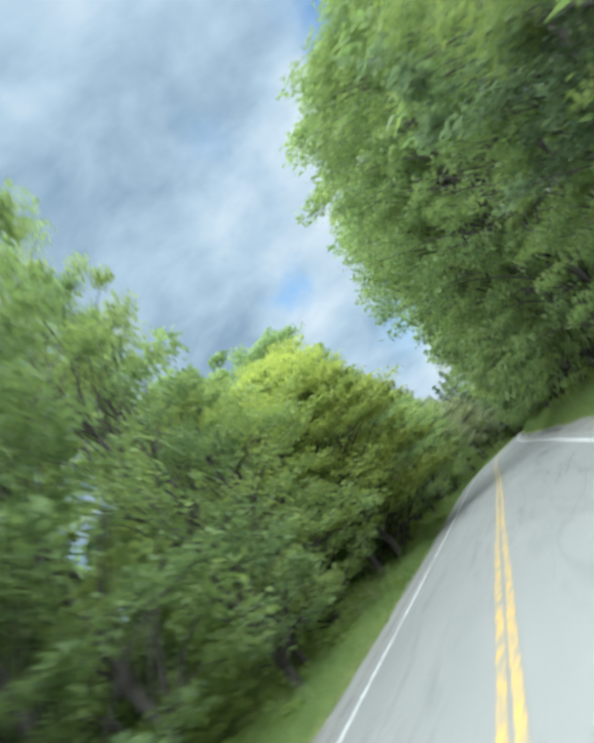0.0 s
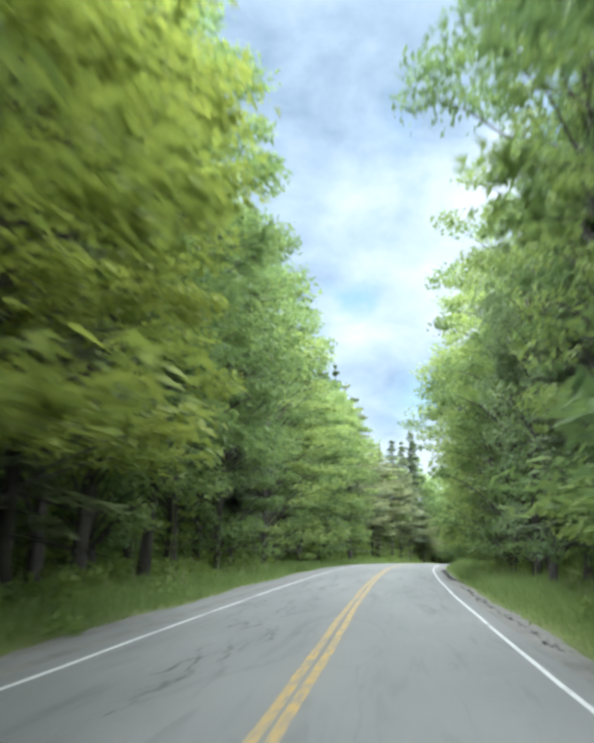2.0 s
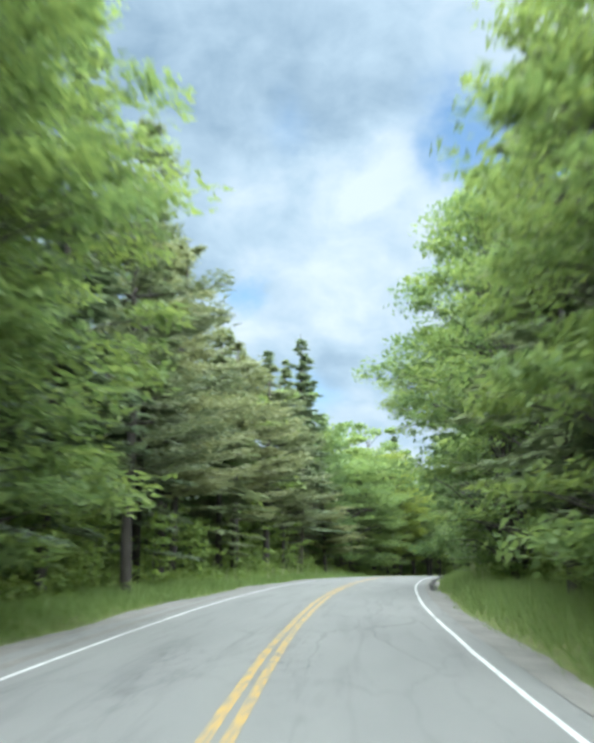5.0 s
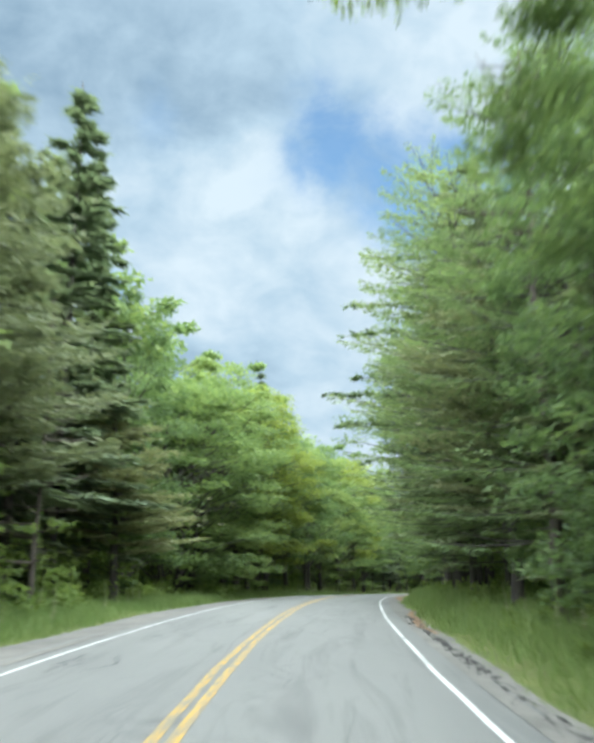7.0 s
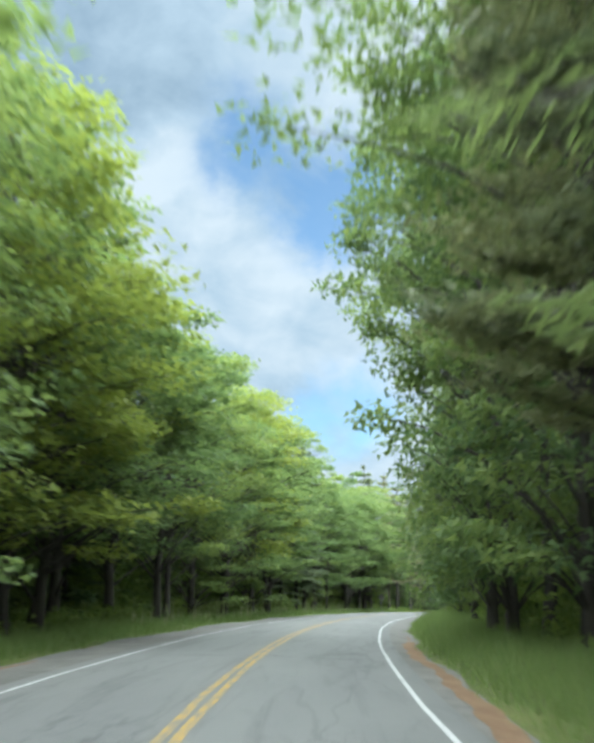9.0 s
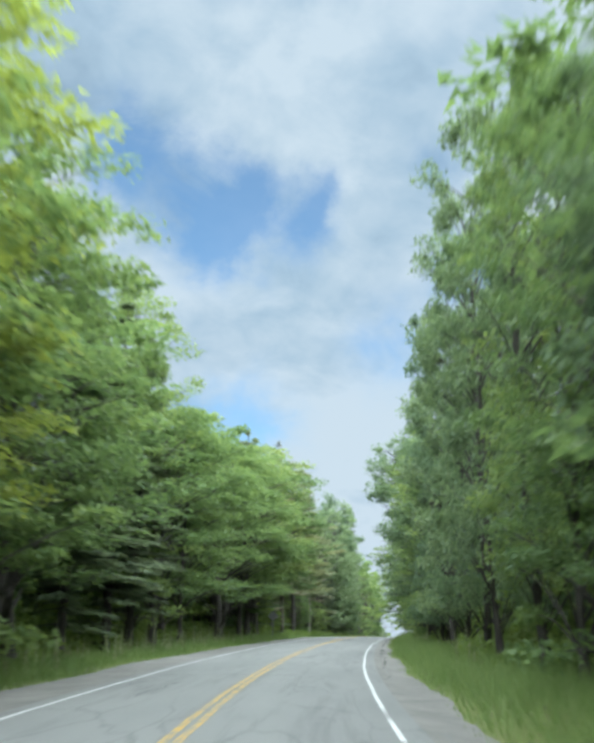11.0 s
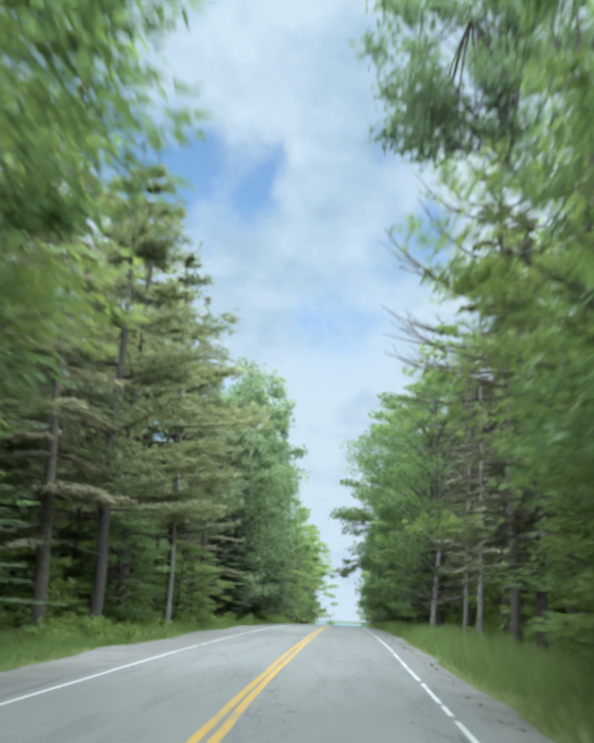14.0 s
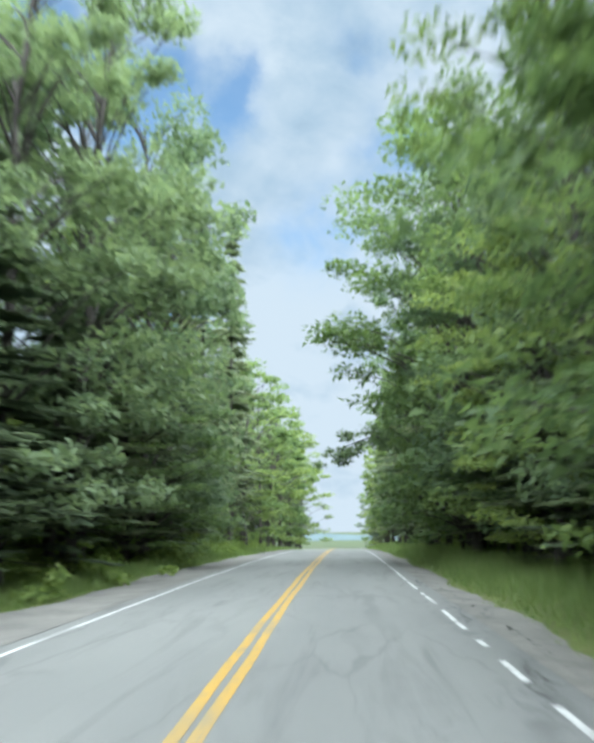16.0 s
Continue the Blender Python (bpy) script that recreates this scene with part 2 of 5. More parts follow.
def plain_noise_material(name, a, b, scale, rough=0.9, lo=0.35, hi=0.65, bump=0.4, dist=0.03, c=None, stretch=(1, 1, 1)):
    w = Mat(name)
    n1, n2 = w.noise(scale, 6, 0.6, stretch=stretch), w.noise(scale * 9, 4, 0.65, stretch=stretch)
    col = w.mix(w.ramp(n1, lo, hi), a, b)
    col = w.mix(w.mul(w.ramp(n2, 0.4, 0.75), 0.5), col, c or tuple(v * 0.45 for v in a))
    w.bump(n2, bump, dist)
    return w.done(col, rough, 0.25)


M_ASPHALT = asphalt_material()
M_WHITE = paint_material("worn_white_road_paint", (0.470, 0.482, 0.486), (0.168, 0.172, 0.168), 0.30, 0.46)
M_YELLOW = paint_material("worn_yellow_road_paint", (0.375, 0.245, 0.055), (0.178, 0.165, 0.125), 0.43, 0.60)
M_YELLOW_SOLID = paint_material("yellow_road_paint", (0.355, 0.226, 0.046), (0.200, 0.175, 0.112), 0.33, 0.50)
M_TAR = plain_noise_material("tar_seam", (0.046, 0.048, 0.050), (0.086, 0.089, 0.090), 1.5, 0.7)
M_GRAVEL = plain_noise_material("sandy_gravel", (0.130, 0.130, 0.123), (0.196, 0.194, 0.182), 0.8, 0.95, bump=0.8, c=(0.100, 0.098, 0.090))
M_TURF = plain_noise_material("verge_turf", (0.075, 0.105, 0.03), (0.12, 0.145, 0.045), 0.5, 0.95, bump=0.8, dist=0.08, c=(0.10, 0.085, 0.045))
M_NEEDLES = plain_noise_material("fallen_needles", (0.175, 0.110, 0.066), (0.245, 0.168, 0.105), 1.1, 0.95, bump=0.7, c=(0.120, 0.088, 0.060))
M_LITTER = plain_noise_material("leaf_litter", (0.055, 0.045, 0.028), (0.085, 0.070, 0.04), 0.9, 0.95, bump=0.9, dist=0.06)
M_FAR = plain_noise_material("far_woodland_floor", (0.035, 0.052, 0.022), (0.055, 0.072, 0.032), 0.02, 0.95)
# distance haze is put into the hill colour as blue over woodland green
M_HILL = plain_noise_material("haze_tinted_hills", (0.055, 0.085, 0.095), (0.075, 0.11, 0.12), 0.01, 0.95)
M_BARK = plain_noise_material("grey_brown_bark", (0.040, 0.037, 0.033), (0.082, 0.077, 0.070), 2.2, 0.92, bump=0.9, dist=0.05, stretch=(1, 1, 0.25))
M_BIRCH = plain_noise_material("pale_bark", (0.15, 0.145, 0.13), (0.26, 0.25, 0.23), 1.6, 0.85, bump=0.4, c=(0.08, 0.075, 0.068), stretch=(1, 1, 1.6))
M_DEAD = plain_noise_material("dead_grey_wood", (0.065, 0.056, 0.047), (0.115, 0.102, 0.088), 2.0, 0.95, bump=0.7)
M_MAPLE = leaf_material("broad_leaves", (0.076, 0.128, 0.062), (0.138, 0.206, 0.078), (0.214, 0.278, 0.088))
# M_MAPLE colours darkened: the shade of backlit overhanging crowns is in the colour
M_OAK_SHADED = leaf_material("backlit_oak_leaves", (0.064, 0.112, 0.056), (0.116, 0.178, 0.068), (0.178, 0.240, 0.076))
M_LIME = leaf_material("yellow_green_leaves", (0.112, 0.160, 0.048), (0.178, 0.232, 0.056), (0.252, 0.300, 0.070))
M_BIRCHLEAF = leaf_material("small_grey_green_leaves", (0.074, 0.120, 0.074), (0.122, 0.180, 0.102), (0.184, 0.248, 0.132))
M_SPRUCE = leaf_material("spruce_needles", (0.074, 0.112, 0.074), (0.132, 0.176, 0.104), (0.206, 0.248, 0.136), 0.42)
M_SNAG = leaf_material("dying_needles", (0.094, 0.104, 0.072), (0.150, 0.156, 0.104), (0.215, 0.205, 0.138), 0.36)
M_PINE = leaf_material("pine_needles", (0.086, 0.116, 0.066), (0.142, 0.170, 0.088), (0.205, 0.226, 0.112), 0.38)
M_HEMLOCK = leaf_material("hemlock_needles", (0.078, 0.126, 0.064), (0.138, 0.200, 0.086), (0.205, 0.268, 0.108), 0.42)
M_GRASS = leaf_material("grass_blades", (0.080, 0.142, 0.048), (0.130, 0.208, 0.068), (0.205, 0.275, 0.100), 0.42)
M_SHRUB = leaf_material("undergrowth_leaves", (0.072, 0.125, 0.045), (0.135, 0.205, 0.060), (0.225, 0.300, 0.085))
M_WEED = leaf_material("pale_weed_leaves", (0.12, 0.165, 0.075), (0.20, 0.245, 0.120), (0.30, 0.33, 0.20))
M_METAL = plain_noise_material("dull_galvanised_metal", (0.15, 0.155, 0.16), (0.22, 0.225, 0.23), 3, 0.55, bump=0.1)


# ---- the line of the road ----
BEND = [-0.36, -0.35, 0.24, 0.61, -0.81, -0.63, -1.32, -2.31, -2.74, -2.92, -1.75, -2.43, -2.76, -2.6, -2.36, -2.27, -1.37, -0.89, -0.96, 0.18, 0.14, -0.31, -0.06, -0.0, 0.0]  # curvature of the road every 20 m, 1/km
GRADE = [0.2, 0.3, 0.3, -0.18, 0.35, -0.51, -2.18, -2.23, -2.51, -4.15, -5.66, -5.03, -3.06, -1.92, -1.23, -0.33, -0.78, -0.72, -2.69, -4.41, -2.27, -2.38, -2.63, -2.44, -2.23]  # change of slope every 20 m, 1/10 km

STEP, START, END = 2.0, -70.0, 760.0
S = np.arange(START, END, STEP)
ZERO = int(-START / STEP)
BEND_AT = np.interp(S, np.arange(len(BEND)) * 20.0, BEND) * 1e-3
BEND_AT[S < 0] = -0.5e-3
GRADE_AT = np.interp(S, np.arange(len(GRADE)) * 20.0, GRADE) * 1e-4
GRADE_AT[S < 0] = 0.0
TH = np.cumsum(BEND_AT) * STEP
SL = np.cumsum(GRADE_AT) * STEP
TH -= TH[ZERO]
SL += math.tan(radians(4.5)) - SL[ZERO]
CX, CY, CZ = np.cumsum(-np.sin(TH)) * STEP, np.cumsum(np.cos(TH)) * STEP, np.cumsum(SL) * STEP
CX, CY, CZ = CX - CX[ZERO], CY - CY[ZERO], CZ - CZ[ZERO]


def along(s):
    """x, y, z and heading of the centre line, s metres along it."""
    return [np.interp(s, S, q) for q in (CX, CY, CZ, TH)]


def place(s, u, dz=0.0):
    """The point u metres to the right of the centre line."""
    x, y, z, th = along(s)
    return np.stack([x + u * np.cos(th), y + u * np.sin(th), z + dz + 0 * x], -1)


def verge_height(u, s):
    """Height of the ground beside the road above its centre line."""
    a = np.abs(u)
    right = u > 0
    bank = np.where(right, 0.22, 0.05)
    z = -0.06 - 0.09 * np.clip((a - 3.9) / 0.8, 0, 1)
    z = z + np.where(a > 4.6, bank * np.clip((a - 4.6) / 1.6, 0, 1), 0)
    z = z + 0.35 * np.clip((a - 8.0) / 8.0, 0, 1)
    return z + 0.07 * np.sin(s * 0.31 + a) * np.clip((a - 4.8) / 2, 0, 1) + 0.05 * np.sin(s * 0.83 + 2 * a) * np.clip((a - 5) / 2, 0, 1)


def mesh_from(name, verts, faces, mat, uv=None, smooth=False):
    me = bpy.data.meshes.new(name)
    me.from_pydata([tuple(v) for v in verts], [], [tuple(f) for f in faces])
    me.materials.append(mat)
    if uv is not None:
        layer = me.uv_layers.new(name="UVMap")
        idx = np.empty(len(me.loops), int)
        me.loops.foreach_get("vertex_index", idx)
        layer.data.foreach_set("uv", np.asarray(uv, float)[idx].ravel())
    if smooth:
        me.polygons.foreach_set("use_smooth", [True] * len(me.polygons))
    me.update()
    return me


def ribbon(name, s, us, height, mat):
    """A sheet along the road: us are offsets, scalars or one value for each s; height(u, s) above the centre line."""
    cols = [np.broadcast_to(u, s.shape) for u in us]
    V = np.stack([place(s, u, height(u, s)) for u in cols], 1)
    UV = np.stack([np.stack([u, s], -1) for u in cols], 1)
    n, m = len(s), len(cols)
    F = [(i * m + j, i * m + j + 1, (i + 1) * m + j + 1, (i + 1) * m + j) for i in range(n - 1) for j in range(m - 1)]
    return mesh_from(name, V.reshape(-1, 3), F, mat, UV.reshape(-1, 2), True)


def grass_edge(side, s):
    """Offset at which the gravel ends and the grass begins."""
    return np.interp(s, [40, 115, 220, 300, 350, 400], [4.45, 4.85, 5.05, 5.4, 5.2, 5.4] if side < 0 else [4.4, 4.15, 4.25, 4.6, 4.2, 4.45]) + wander(s, 7.0 + side, 0.10)


def crown(u, s):
    return -0.018 * np.abs(u)


def wander(s, seed, amount):
    return amount * (np.sin(s * 0.9 + seed) * 0.5 + np.sin(s * 0.37 + seed * 2.3) + np.sin(s * 2.7 + seed * 5.1) * 0.35)


# ---- ground, road, verges ----
def build_ground():
    """One sheet out to the horizon: follows the road where it is near, falls away to a valley beyond."""
    fine = np.arange(-160, 461, 8.0)
    out = np.array([20, 60, 140, 300, 600, 1100, 1900, 3000, 4500.0])
    xs = np.concatenate([(-160 - out)[::-1], fine, 460 + out])
    fy = np.arange(-120, 681, 8.0)
    ys = np.concatenate([(-120 - out)[::-1], fy, 680 + out])
    X, Y = np.meshgrid(xs, ys, indexing="ij")
    P = np.stack([X.ravel(), Y.ravel()], 1)
    best, bd = np.zeros(len(P), int), np.full(len(P), 1e18)
    for i in range(0, len(S), 2):
        d = (P[:, 0] - CX[i]) ** 2 + (P[:, 1] - CY[i]) ** 2
        m = d < bd
        bd[m], best[m] = d[m], i
    d = np.sqrt(bd)
    far = np.clip((d - 60) / 700, 0, 1)
    z = (CZ[best] - 0.75) * (1 - far) + far * -14
    z = z - 1.2 * np.clip((d - 22) / 30, 0, 1)
    ny = len(ys)
    F = [(i * ny + j, (i + 1) * ny + j, (i + 1) * ny + j + 1, i * ny + j + 1) for i in range(len(xs) - 1) for j in range(ny - 1)]
    me = mesh_from("ground", np.column_stack([P, z]), F, M_FAR, smooth=True)
    tagged(new("ground", me), "wooded ground falling away beyond the road", "ground", kind="structure")


def build_road():
    s = np.arange(-60, 640, 1.0)
    le, re = -np.interp(s, [0, 130, 210], [4.35, 4.45, 3.95]) + wander(s, 1.0, 0.06), 3.95 + wander(s, 4.0, 0.07)
    tagged(new("road", ribbon("road", s, [le, le + 0.12, -3.2, -1.6, 0, 1.6, 3.2, re - 0.12, re], crown, M_ASPHALT)),
           "weathered grey two-lane asphalt road with cracks and patches", "road", kind="structure")
    road = bpy.data.objects["road"]
    # edge lines and the double centre line, as separate worn stretches
    rnd = random.Random(3)

    def stripe(name, u, width, s0, s1, mat, label, k):
        q = np.linspace(s0, s1, max(2, int((s1 - s0) / 1.5) + 1))
        w = wander(q, k, 0.012)
        me = ribbon(name, q, [u - width / 2 + w, u + width / 2 + w], lambda a, b: crown(a, b) + 0.006, mat)
        ob = new(name, me)
        ob.parent = road
        tagged(ob, label)

    for u in (-0.10, 0.10):
        s0 = -50.0
        while s0 < 560:
            s1 = s0 + rnd.uniform(25, 60)
            stripe("yellow_centre_line", u, 0.13, s0, s1, M_YELLOW_SOLID if s0 > 330 else M_YELLOW, "worn yellow centre line", u * 9)
            s0 = s1 + rnd.choice((0.05, 0.1, 0.25))
    for u, k in ((-3.33, 2.0), (3.28, 5.0)):
        s0 = -50.0
        while s0 < 560:
            rough = (u > 0 and s0 > 325) or (u < 0 and 345 < s0 < 378)
            s1 = s0 + (rnd.uniform(0.6, 3.8) if rough else rnd.uniform(12, 40))
            stripe("white_edge_line", u, 0.09, s0, s1, M_WHITE, "worn white edge line", k)
            s0 = s1 + (rnd.choice((0.2, 0.4, 0.7, 1.4)) if rough else rnd.uniform(0.1, 0.5))
    # sealed seams across and along the lanes
    for s0, a, b in ((392.9, -2.6, 2.9), (378.6, 0.8, 3.0), (352.0, -0.4, 2.4), (300.0, -3.0, 1.2), (246.0, -2.6, 2.9), (121.0, -3.0, 0.4)):
        us = np.linspace(a, b, 24)
        j = 0.10 * np.sin(us * 2.1 + s0) + 0.05 * np.sin(us * 7.3)
        w = 0.055 + 0.03 * np.sin(us * 3.7 + s0)
        V = np.concatenate([place(s0 + j - w, us, crown(us, 0) + 0.005), place(s0 + j + w, us, crown(us, 0) + 0.005)])
        ob = new("tar_seam", mesh_from("tar_seam", V, [(i, i + 1, i + 25, i + 24) for i in range(23)], M_TAR))
        ob.parent = road
        tagged(ob, "dark sealed crack")
    for s0, u0, ln in ((44, -2.3, 9), (58, -2.0, 7), (62, -1.2, 6), (78, -2.4, 12), (86, -1.3, 5), (97, -2.2, 8), (108, -1.6, 6), (66, -2.1, 5), (69, -1.7, 6), (73, -2.6, 5), (75, -1.4, 4), (82, -1.9, 5), (91, -2.5, 6), (102, -1.5, 5), (34, 2.1, 7), (22, 2.2, 5), (25, 1.8, 4), (38, 2.4, 4), (356, 3.5, 4), (384, 3.5, 5), (392, 3.55, 6), (402, 3.5, 6), (410, 3.6, 5), (420, 3.5, 6), (72, 2.2, 6), (106, 2.0, 8), (168, -1.8, 4), (186, -2.6, 4), (258, -1.9, 6), (264, -1.3, 5), (290, -2.0, 6), (316, -1.6, 5)):
        rs = np.random.RandomState(int(s0 * 10))
        for piece in range(4):
            q = np.linspace(0, rs.uniform(0.35, 0.7) * ln, 22) + s0 + rs.uniform(0, 0.6) * ln
            u = u0 + rs.normal(0, 0.22) + np.cumsum(rs.normal(0, 0.05, 22)) + (q - s0) * rs.uniform(-0.05, 0.08)
            w = (0.008 + 0.052 * rs.uniform(0, 1, 22) ** 2.5) * np.sin(np.linspace(0.1, 3.04, 22))
            V = np.concatenate([place(q, u - w, crown(u, 0) + 0.005), place(q, u + w * rs.uniform(0.4, 1.6, 22), crown(u, 0) + 0.005)])
            ob = new("crack", mesh_from("crack", V, [(i, i + 22, i + 23, i + 1) for i in range(21)], M_TAR))
            ob.parent = road
            tagged(ob, "open dark crack along the lane")


def build_verges():
    s = np.arange(-60, 640, 1.0)
    for side, nm in ((-1, "left"), (1, "right")):
        outer = side * (grass_edge(side, s) + 0.25)
        cols = [side * (3.7 + 0 * s), side * (4.1 + 0 * s), side * (4.3 + 0 * s), outer]
        if side < 0:
            cols = cols[::-1]
        tagged(new("shoulder", ribbon("shoulder", s, cols, lambda u, q: verge_height(u, q) + 0.004, M_GRAVEL)),
               "sandy gravel shoulder beside the asphalt", "shoulder", kind="structure")
        cols = [side * a for a in (5.0, 5.8, 6.5, 7.3, 8.2, 9.4)]
        cols.insert(0, side * grass_edge(side, s))
        if side < 0:
            cols = cols[::-1]
        tagged(new("verge", ribbon("verge", s, cols, lambda u, q: verge_height(u, q) - 0.02, M_TURF)), "green grassy road verge", "verge", kind="structure")
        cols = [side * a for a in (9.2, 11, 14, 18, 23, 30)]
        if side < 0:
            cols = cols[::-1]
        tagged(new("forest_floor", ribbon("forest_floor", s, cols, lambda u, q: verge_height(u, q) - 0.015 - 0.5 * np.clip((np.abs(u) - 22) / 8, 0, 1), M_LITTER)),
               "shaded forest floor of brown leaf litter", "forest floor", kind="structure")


def build_hills():
    a = np.linspace(radians(20), radians(160), 120)
    V, F = [], []
    for i, t in enumerate(a):
        top = -6 + 10 * math.sin(t * 9 + 1) * math.sin(t * 4.3) + 5 * math.sin(t * 23)
        for r, z in ((2100, -40), (2500, top), (2900, -40)):
            V.append((150 + r * math.cos(t), 300 + r * math.sin(t), z))
    for i in range(len(a) - 1):
        for j in range(2):
            F.append((i * 3 + j, i * 3 + 3 + j, i * 3 + 4 + j, i * 3 + 1 + j))
    tagged(new("backdrop", mesh_from("backdrop", V, F, M_HILL, smooth=True)), "wooded hills on the horizon, tinted blue-green for haze", "hills", kind="structure")


build_ground()
build_road()
build_verges()
build_hills()


# ---- trees ----
class Soup:
    """Collects triangles and tubes as arrays."""

    def __init__(self):
        self.v, self.f, self.n = [], [], 0

    def add(self, v, f):
        self.v.append(np.asarray(v, float).reshape(-1, 3))
        self.f.append(np.asarray(f, int) + self.n)
        self.n += len(self.v[-1])

    def tube(self, pts, radii, sides=5):
        pts, radii = np.asarray(pts, float), np.asarray(radii, float)
        d = np.gradient(pts, axis=0)
        d /= np.linalg.norm(d, axis=1)[:, None] + 1e-9
        ref = np.where(np.abs(d[:, 2:3]) > 0.8, np.array([[1.0, 0, 0]]), np.array([[0, 0, 1.0]]))
        a = np.cross(d, ref)
        a /= np.linalg.norm(a, axis=1)[:, None] + 1e-9
        b = np.cross(d, a)
        ang = np.linspace(0, 2 * math.pi, sides, endpoint=False)
        ring = pts[:, None] + radii[:, None, None] * (np.cos(ang)[None, :, None] * a[:, None] + np.sin(ang)[None, :, None] * b[:, None])
        n = len(pts)
        i, j = np.meshgrid(np.arange(n - 1), np.arange(sides), indexing="ij")
        p, q = i * sides + j, i * sides + (j + 1) % sides
        t1 = np.stack([p, q, q + sides], -1).reshape(-1, 3)
        t2 = np.stack([p, q + sides, p + sides], -1).reshape(-1, 3)
        self.add(ring.reshape(-1, 3), np.concatenate([t1, t2]))

    def leaves(self, c, along_, across, length, width):
        """One pointed leaf spray (a triangle) at each point c."""
        along_ = along_ / (np.linalg.norm(along_, axis=1)[:, None] + 1e-9)
        across = across - (across * along_).sum(1)[:, None] * along_
        across /= np.linalg.norm(across, axis=1)[:, None] + 1e-9
        L, W = np.asarray(length).reshape(-1, 1), np.asarray(width).reshape(-1, 1)
        v = np.stack([c - along_ * L * 0.45 - across * W * 0.5, c - along_ * L * 0.35 + across * W * 0.5, c + along_ * L * 0.6], 1)
        self.add(v.reshape(-1, 3), np.arange(len(c) * 3).reshape(-1, 3))

    def mesh(self, name, mat, smooth=False):
        V, F = np.concatenate(self.v), np.concatenate(self.f)
        me = bpy.data.meshes.new(name)
        me.vertices.add(len(V))
        me.vertices.foreach_set("co", V.ravel())
        me.loops.add(len(F) * 3)
        me.loops.foreach_set("vertex_index", F.ravel().astype(np.int32))
        me.polygons.add(len(F))
        me.polygons.foreach_set("loop_start", np.arange(0, len(F) * 3, 3, dtype=np.int32))
        me.polygons.foreach_set("loop_total", np.full(len(F), 3, dtype=np.int32))
        if smooth:
            me.polygons.foreach_set("use_smooth", np.ones(len(F), bool))
        me.materials.append(mat)
        me.update(calc_edges=True)
        me.validate()
        return me


def scatter_dirs(r, n):
    v = r.normal(size=(n, 3))
    return v / np.linalg.norm(v, axis=1)[:, None]


def broadleaf(seed, leaves, H=18.0, R=4.4, base=0.17, clumps=64, flat=0.42, size=0.34, open_=0.0, lean=0.0):
    """Trunk and crown soups of a broad-leaved tree: limbs reach to the clumps of leaves that make the crown."""
    r = np.random.RandomState(seed)
    wood, leaf = Soup(), Soup()
    zt = np.linspace(0, 0.9 * H, 10)
    sway = np.cumsum(r.normal(0, 0.10, (10, 2)), 0)
    trunk = np.column_stack([sway - sway[0], zt])
    trunk[:, 0] += lean * (zt / H) ** 1.5
    wood.tube(trunk, np.linspace(0.17, 0.04, 10) * (1 + 0.5 * np.exp(-zt)), 7)
    per = max(8, leaves // clumps)
    k = 0
    while k < clumps:
        zz = base + (1 - base) * r.uniform(0, 1) ** 0.85
        mid, half = 0.58, 0.44
        prof = math.sqrt(max(0.03, 1 - ((zz - mid) / half) ** 2)) if zz > mid else 0.72 + 0.28 * (zz - base) / (mid - base)
        a = r.uniform(0, 2 * math.pi)
        rad = R * prof * (r.uniform(0.25, 1.0) ** 0.5) * (1 + 0.16 * math.sin(3 * a + seed) + 0.10 * math.sin(5 * a + zz * 9))
        rad = min(rad, R * 0.96)
        c = np.array([math.cos(a) * rad, math.sin(a) * rad, zz * H])
        c[:2] += np.array([np.interp(c[2], zt, trunk[:, 0]), np.interp(c[2], zt, trunk[:, 1])]) * 0.8
        k += 1
        # limb to the clump
        z0 = max(0.9, c[2] - rad * r.uniform(0.5, 0.9) - 0.6)
        z0 = min(z0, 0.86 * H)
        p0 = np.array([np.interp(z0, zt, trunk[:, 0]), np.interp(z0, zt, trunk[:, 1]), z0])
        if r.uniform() < 0.72:
            t = np.linspace(0, 1, 5)[:, None]
            bend = np.array([0, 0, 0.18 * rad]) * np.sin(t * math.pi) + r.normal(0, 0.06, (5, 3)) * t
            th = 0.022 + 0.009 * rad
            wood.tube(p0 + (c - p0) * t + bend, np.linspace(th, 0.012, 5), 4)
        # leaves of the clump, in a flattened spray
        n = int(per * r.uniform(0.6, 1.4))
        q = scatter_dirs(r, n) * (r.uniform(0, 1, (n, 1)) ** 0.45)
        sx = r.uniform(0.60, 1.25) * R / 4.4
        pos = c + q * np.array([sx, sx, sx * flat]) + r.normal(0, 0.05, (n, 3))
        out = pos - np.array([0, 0, H * 0.45])
        out[:, 2] *= 0.3
        out /= np.linalg.norm(out, axis=1)[:, None] + 1e-9
        d = out * 0.8 + scatter_dirs(r, n) * 0.9
        d[:, 2] -= 0.25
        x = np.cross(d, np.array([0, 0, 1.0]) + scatter_dirs(r, n) * 0.75)
        leaf.leaves(pos, d, x, r.uniform(0.7, 1.35, n) * size, r.uniform(0.6, 1.0, n) * size * 0.72)
    return wood, leaf


